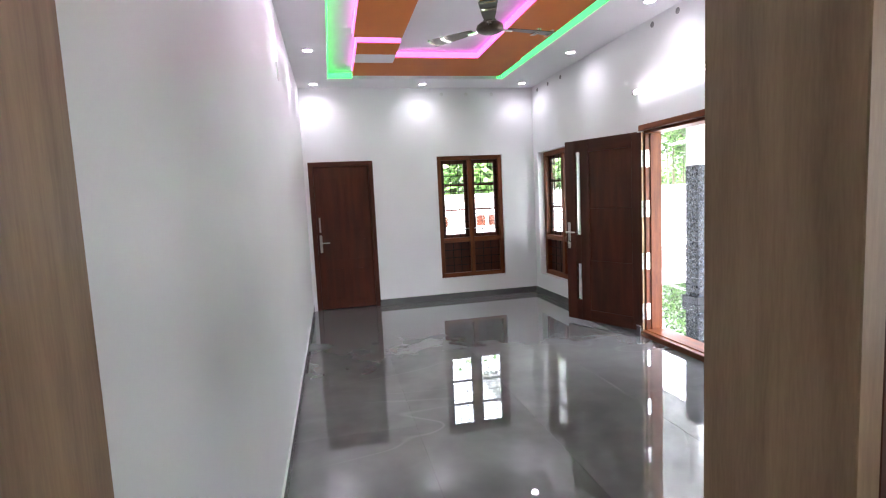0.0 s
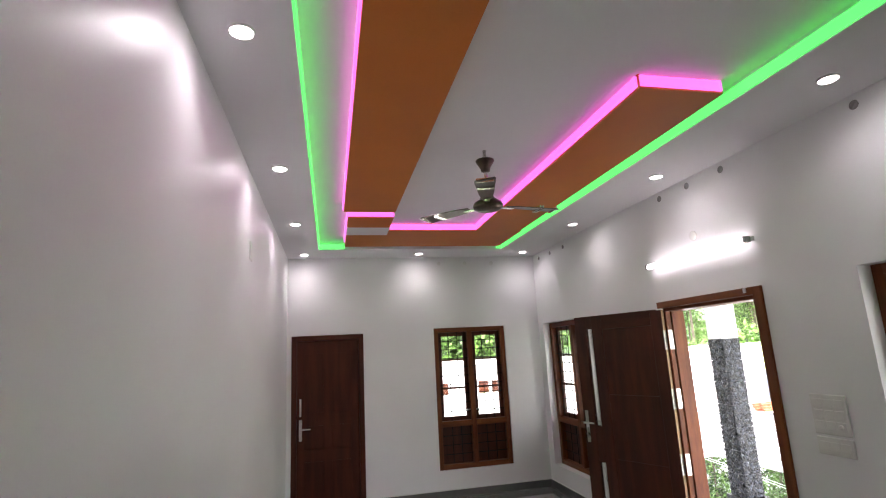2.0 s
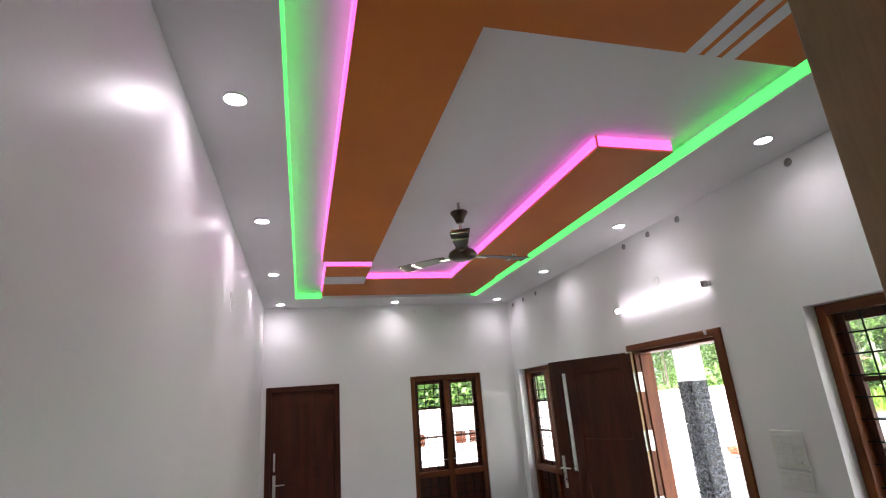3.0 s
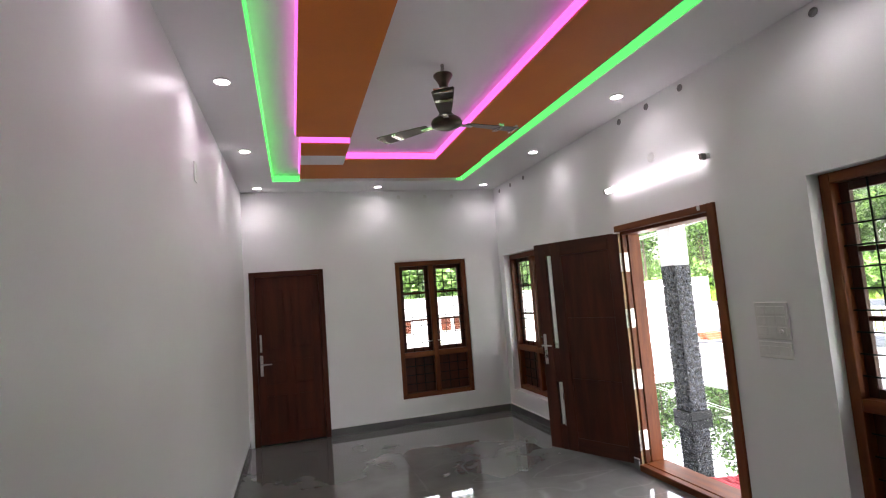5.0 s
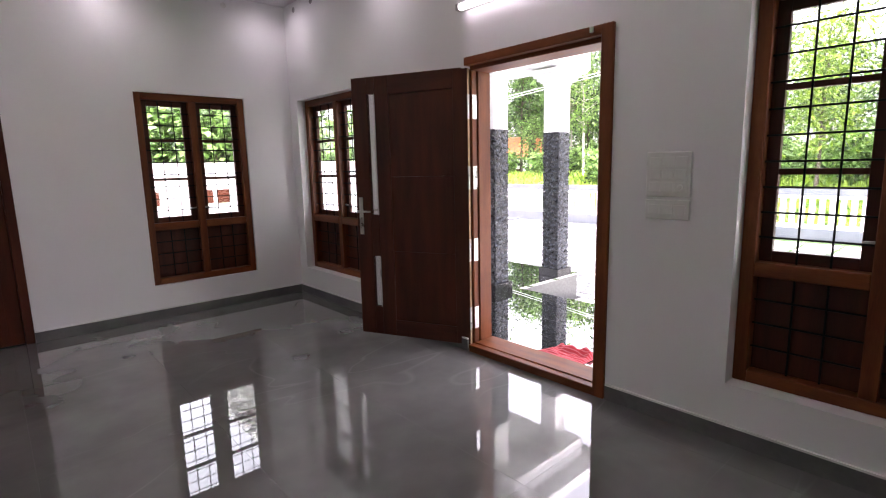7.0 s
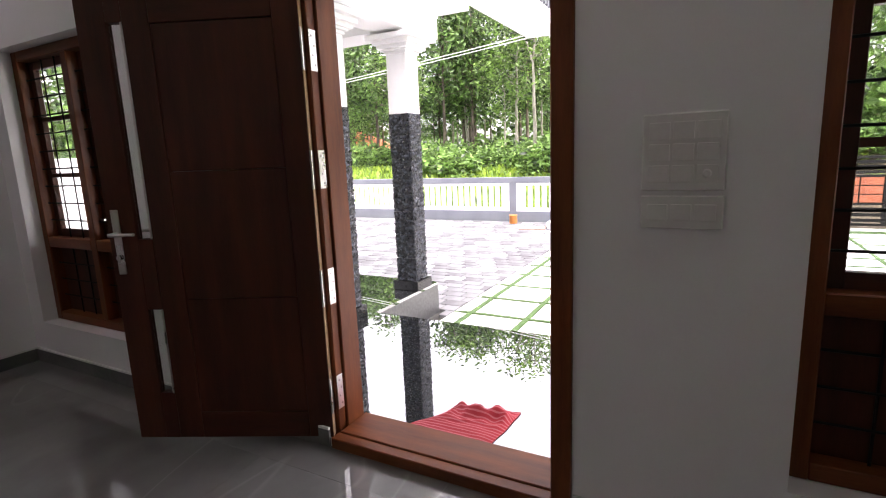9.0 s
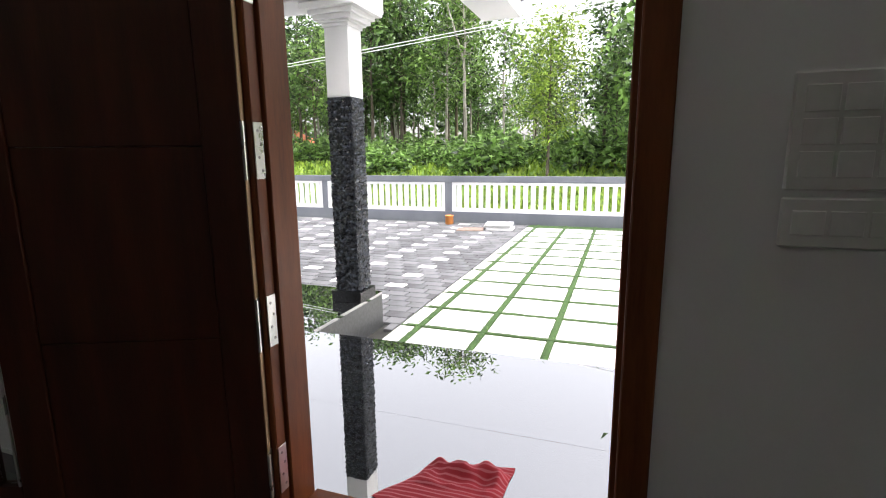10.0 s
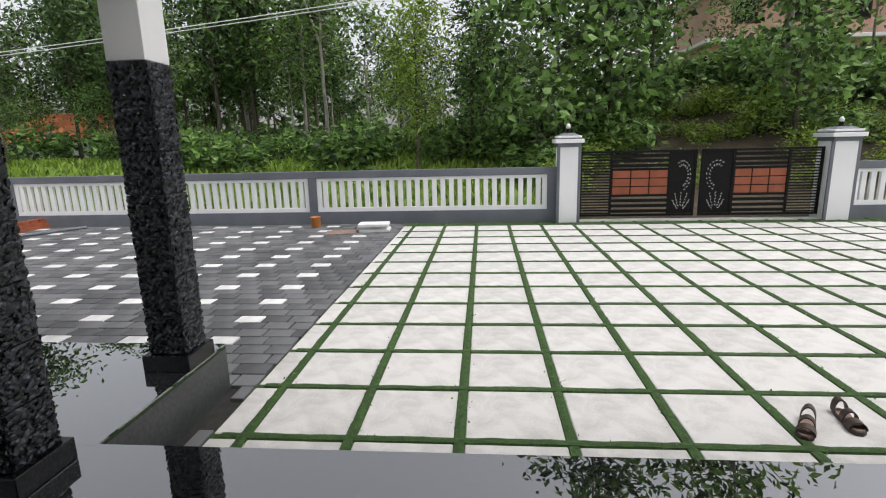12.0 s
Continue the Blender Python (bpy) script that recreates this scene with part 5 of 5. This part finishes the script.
# grass blades on the verge, and the depth of the wood
n = 15000
gx, gy = rng.uniform(16.2, 26, n), rng.uniform(2.5, 34, n)
base = np.array([(x, y, land(x, y)) for x, y in zip(gx, gy)])
hgt = rng.uniform(0.08, 0.32, (n, 1))
w = rng.normal(0, 1, (n, 3)) * [1, 1, 0] * 0.05
tip = base + rng.normal(0, 1, (n, 3)) * [0.08, 0.08, 0] + np.concatenate([np.zeros((n, 2)), hgt], axis=1)
gvv = np.stack([base - w, base + w, tip], axis=1).reshape(-1, 3)
gff = np.arange(n * 3).reshape(-1, 3)
tagged(quads("verge_grass", gvv.tolist(), gff.tolist(), M_LEAFB), "bright green uncut grass on the verge", "grass", kind="stuff")

n = 42000
far = np.stack([rng.uniform(39, 54, n), rng.uniform(-50, 85, n), rng.uniform(0.0, 1.0, n) ** 1.3 * 9], axis=1)
hill = 3.9 + 1.6 * np.sin(far[:, 1] * 0.45) + 2.0 * np.sin(far[:, 1] * 1.3 + 1)
far = far[far[:, 2] < hill]
v, fc = leaves_at(rng, far, 1, (0.3, 0.3, 0.3), 0.7, 0.6, 0.2)
tagged(quads("far_woods", v.tolist(), fc.tolist(), M_LEAFD), "dense dark green woods in the distance", "woods", kind="stuff")


# ---- houses beyond the trees ----
def far_house(name, x, y, z, w, d, storeys, paint, roof_mat, label, turn=0):
    h = thing(name, label, "house", (x, y, z), turn)
    for s in range(storeys):
        zb = s * 3.1
        inset = 0.5 * s
        box("storey_wall", (inset, -w / 2 + inset, zb), (d - inset, w / 2 - inset, zb + 2.9), paint, h, 0.02)
        box("balcony_slab" if s < storeys - 1 else "roof_slab", (inset - 0.6, -w / 2 - 0.4, zb + 2.9), (d + 0.4, w / 2 + 0.4, zb + 3.1), M_EXT, h, 0.02)
        nwin = max(2, int(w // 3))
        for i in range(nwin):
            yc = -w / 2 + inset + (w - 2 * inset) * (i + 0.5) / nwin
            win = box("window_frame", (inset - 0.04, yc - 0.7, zb + 0.9), (inset - 0.002, yc + 0.7, zb + 2.3), WOOD["dark_z"], h, 0.01, "dark window frame")
            box("pane", (inset - 0.05, yc - 0.6, zb + 1.0), (inset - 0.041, yc + 0.6, zb + 2.2), M_IRON, win, 0.0, "dark pane")
    bm = bmesh.new()
    zt = storeys * 3.1
    e = 0.7
    pts_ = [(-e, -w / 2 - e, zt), (d + e, -w / 2 - e, zt), (d + e, w / 2 + e, zt), (-e, w / 2 + e, zt), (d / 2, -w / 2 + d * 0.3, zt + 1.9), (d / 2, w / 2 - d * 0.3, zt + 1.9)]
    q = [bm.verts.new(p) for p in pts_]
    for f in ((0, 1, 2, 3), (0, 4, 1), (2, 5, 3), (0, 3, 5, 4), (1, 4, 5, 2)):
        bm.faces.new([q[i] for i in f])
    part("roof", bm, roof_mat, h, "terracotta tiled hipped roof")
    return h


far_house("house", 36, -14.5, land(36, -14.5), 13, 8, 2, M_SALMON, M_TERRA, "salmon painted two-storey house behind the trees")
far_house("house", 34, 31.5, -1.3, 7, 6, 1, M_EXT, M_TERRA, "small house with orange tiled roof behind the trees")

# overhead wire
wire = thing("overhead_wire", "pair of pale overhead service wires across the trees", "wire")
for dz in (0.0, 0.10):
    bm = bmesh.new()
    prev = None
    for i in range(13):
        f = i / 12
        p = Vector((20, 26 - 34 * f, 3.8 + 3.3 * f + dz - 1.2 * f * (1 - f)))
        ring = [bm.verts.new(p + Vector((0.013 * math.cos(a_ * math.pi / 3), 0, 0.013 * math.sin(a_ * math.pi / 3)))) for a_ in range(6)]
        if prev:
            for q in range(6):
                bm.faces.new((prev[q], prev[(q + 1) % 6], ring[(q + 1) % 6], ring[q]))
        prev = ring
    part("cable", bm, M_EXT, wire)

# ---- floor tiles, slabs and pavers, last ----
TX, TY = 0.80, 1.60
for a in range(5):
    for b in range(6):
        x0, y0 = X0 + 0.001 + a * TX, 1.2 + b * TY - 0.35
        x1, y1 = min(x0 + TX - 0.0008, X1), min(y0 + TY - 0.0008, Y1)
        y0 = max(y0, -0.4)
        if x1 - x0 < 0.05 or y1 - y0 < 0.05:
            continue
        box("floor_tile", (x0, y0, -0.006), (x1, y1, 0.0), M_TILE, floor, 0.0)
bm = bmesh.new()
add_box(bm, (X0, -2.5, -0.0059), (X1, 0.84, -0.0005))
part("floor_tile", bm, M_TILE, floor)
bm = bmesh.new()
add_box(bm, (X1, 4.26, -0.0059), (XO - 0.03, 5.39, -0.0005))
part("floor_tile", bm, M_TILE, floor)

PX, PY, SX, SY = 0.650, 0.661, 0.592, 0.592
bm = bmesh.new()
add_box(bm, (-SX / 2, -SY / 2, -0.05), (SX / 2, SY / 2, 0.0), bevel=0.006)
slab_mesh = mesh_of("slab", bm, M_SLAB)
bm = bmesh.new()
add_box(bm, (-SX / 2, -0.085, -0.05), (SX / 2, 0.085, 0.0), bevel=0.006)
edge_mesh = mesh_of("slab", bm, M_SLAB)
rs = random.Random(9)
for k in range(14):
    x = 7.165 + PX * (k - 0.5)
    if x + SX / 2 > 15.42 or x - SX / 2 < 6.53:
        if k:
            continue
    for j in range(-1, 22):
        y = 6.235 - PY * (j + 0.5)
        s = new("slab", edge_mesh if j < 0 else slab_mesh)
        s.parent = white_yard
        if j < 0:
            y = 6.235 + 0.03 + 0.09
        s.matrix_basis = pose(x, y, YARD + rs.uniform(-0.003, 0.002), rs.uniform(-0.15, 0.15), rs.uniform(-0.15, 0.15), rs.uniform(-0.3, 0.3))

# turf in the joints, slightly proud of the slabs
def turf_strip(along_x, at, a, b, width, top):
    """One uneven strip of turf along x or y."""
    count = int((b - a) / 0.05) + 1
    vs, fs = [], []
    for i in range(count):
        u = a + (b - a) * i / (count - 1)
        for k, z in ((-0.5, -0.012), (-0.42, top), (0.0, top + 0.004), (0.42, top), (0.5, -0.012)):
            w = at + width * k * (1 + 0.22 * noise.noise((u * 9, at * 7, k * 5)))
            h = YARD + z + (0.005 * noise.noise((u * 14, at * 3, k * 9)) if z > 0 else 0)
            vs.append((u, w, h) if along_x else (w, u, h))
    for i in range(count - 1):
        for k in range(4):
            q = i * 5 + k
            fs.append((q, q + 1, q + 6, q + 5) if not along_x else (q, q + 5, q + 6, q + 1))
    quads("turf_strip", vs, fs, M_TURF, white_yard)


for k in range(13):
    turf_strip(False, 7.165 + PX * k, -8.0, 6.38, PX - SX + 0.004, 0.008)
for j in range(21):
    turf_strip(True, 6.235 - PY * j, 6.56, 15.4, PY - SY + 0.002, 0.005)

# grass blades standing in the joints of the slabs
rng2 = np.random.default_rng(21)
n = 9000
pick = rng2.uniform(0, 1, n) < 0.6
bx = np.where(pick, rng2.uniform(6.58, 12.5, n), 7.165 + PX * rng2.integers(0, 8, n) + rng2.normal(0, 0.016, n))
by = np.where(pick, 6.235 - PY * rng2.integers(0, 12, n) + rng2.normal(0, 0.024, n), rng2.uniform(-1.0, 6.4, n))
base = np.stack([bx, by, np.full(n, YARD - 0.008)], axis=1)
side_ = rng2.normal(0, 1, (n, 3)) * [0.006, 0.006, 0]
tip = base + np.stack([rng2.normal(0, 0.012, n), rng2.normal(0, 0.012, n), rng2.uniform(0.008, 0.03, n)], axis=1)
bv = np.stack([base - side_, base + side_, tip], axis=1).reshape(-1, 3)
tagged(quads("turf_blades", bv.tolist(), np.arange(n * 3).reshape(-1, 3).tolist(), M_LEAF), "short green turf blades between the slabs", "turf", kind="stuff")

BX, BY = 0.1933, 0.28
bm = bmesh.new()
add_box(bm, (-BX / 2 + 0.007, -BY / 2 + 0.007, -0.05), (BX / 2 - 0.007, BY / 2 - 0.007, 0.0), bevel=0.004)
black_mesh = mesh_of("paver", bm, M_BLACKP)
bm = bmesh.new()
add_box(bm, (-BX / 2 + 0.007, -BY / 2 + 0.007, -0.05), (BX / 2 - 0.007, BY / 2 - 0.007, 0.0), bevel=0.004)
white_mesh = mesh_of("paver", bm, M_WHITEP)
rv, rf = [], []
for r in range(-12, 32):
    x = 9.26 + r * BX
    if x > 15.35 or x < 6.75:
        continue
    off = (0.0, BY / 3, 2 * BY / 3)[r % 3]
    for c in range(-4, 33):
        y = 7.165 + c * BY + off
        if y + BY / 2 < 6.48 or y > 15.8 or (x < 7.9 and y > 6.5):
            continue
        cut = max(0.0, 6.45 - (y - BY / 2))
        accent = r % 3 == 0 and c % 3 == 0
        dz = rs.uniform(-0.003, 0.002)
        if accent or (x < 11.3 and y < 9.3 and not cut):
            s = new("paver", white_mesh if accent else black_mesh)
            s.parent = black_yard
            s.location = (x, y, YARD + dz)
        else:
            b = len(rv)
            hx, hy = BX / 2 - 0.007, (BY - cut) / 2 - 0.007
            for zz, k in ((-0.05, 1.0), (-0.004, 1.0), (0.0, 0.96)):
                rv += [(x + sx * hx * k, y + cut / 2 + sy * hy * k, YARD + dz + zz) for sx, sy in ((-1, -1), (1, -1), (1, 1), (-1, 1))]
            for lo in (b, b + 4):
                rf += [(lo + q, lo + (q + 1) % 4, lo + 4 + (q + 1) % 4, lo + 4 + q) for q in range(4)]
            rf.append((b + 8, b + 9, b + 10, b + 11))
rest = quads("paver_field", rv, rf, M_BLACKI, black_yard)
tagged(rest, kind="stuff")
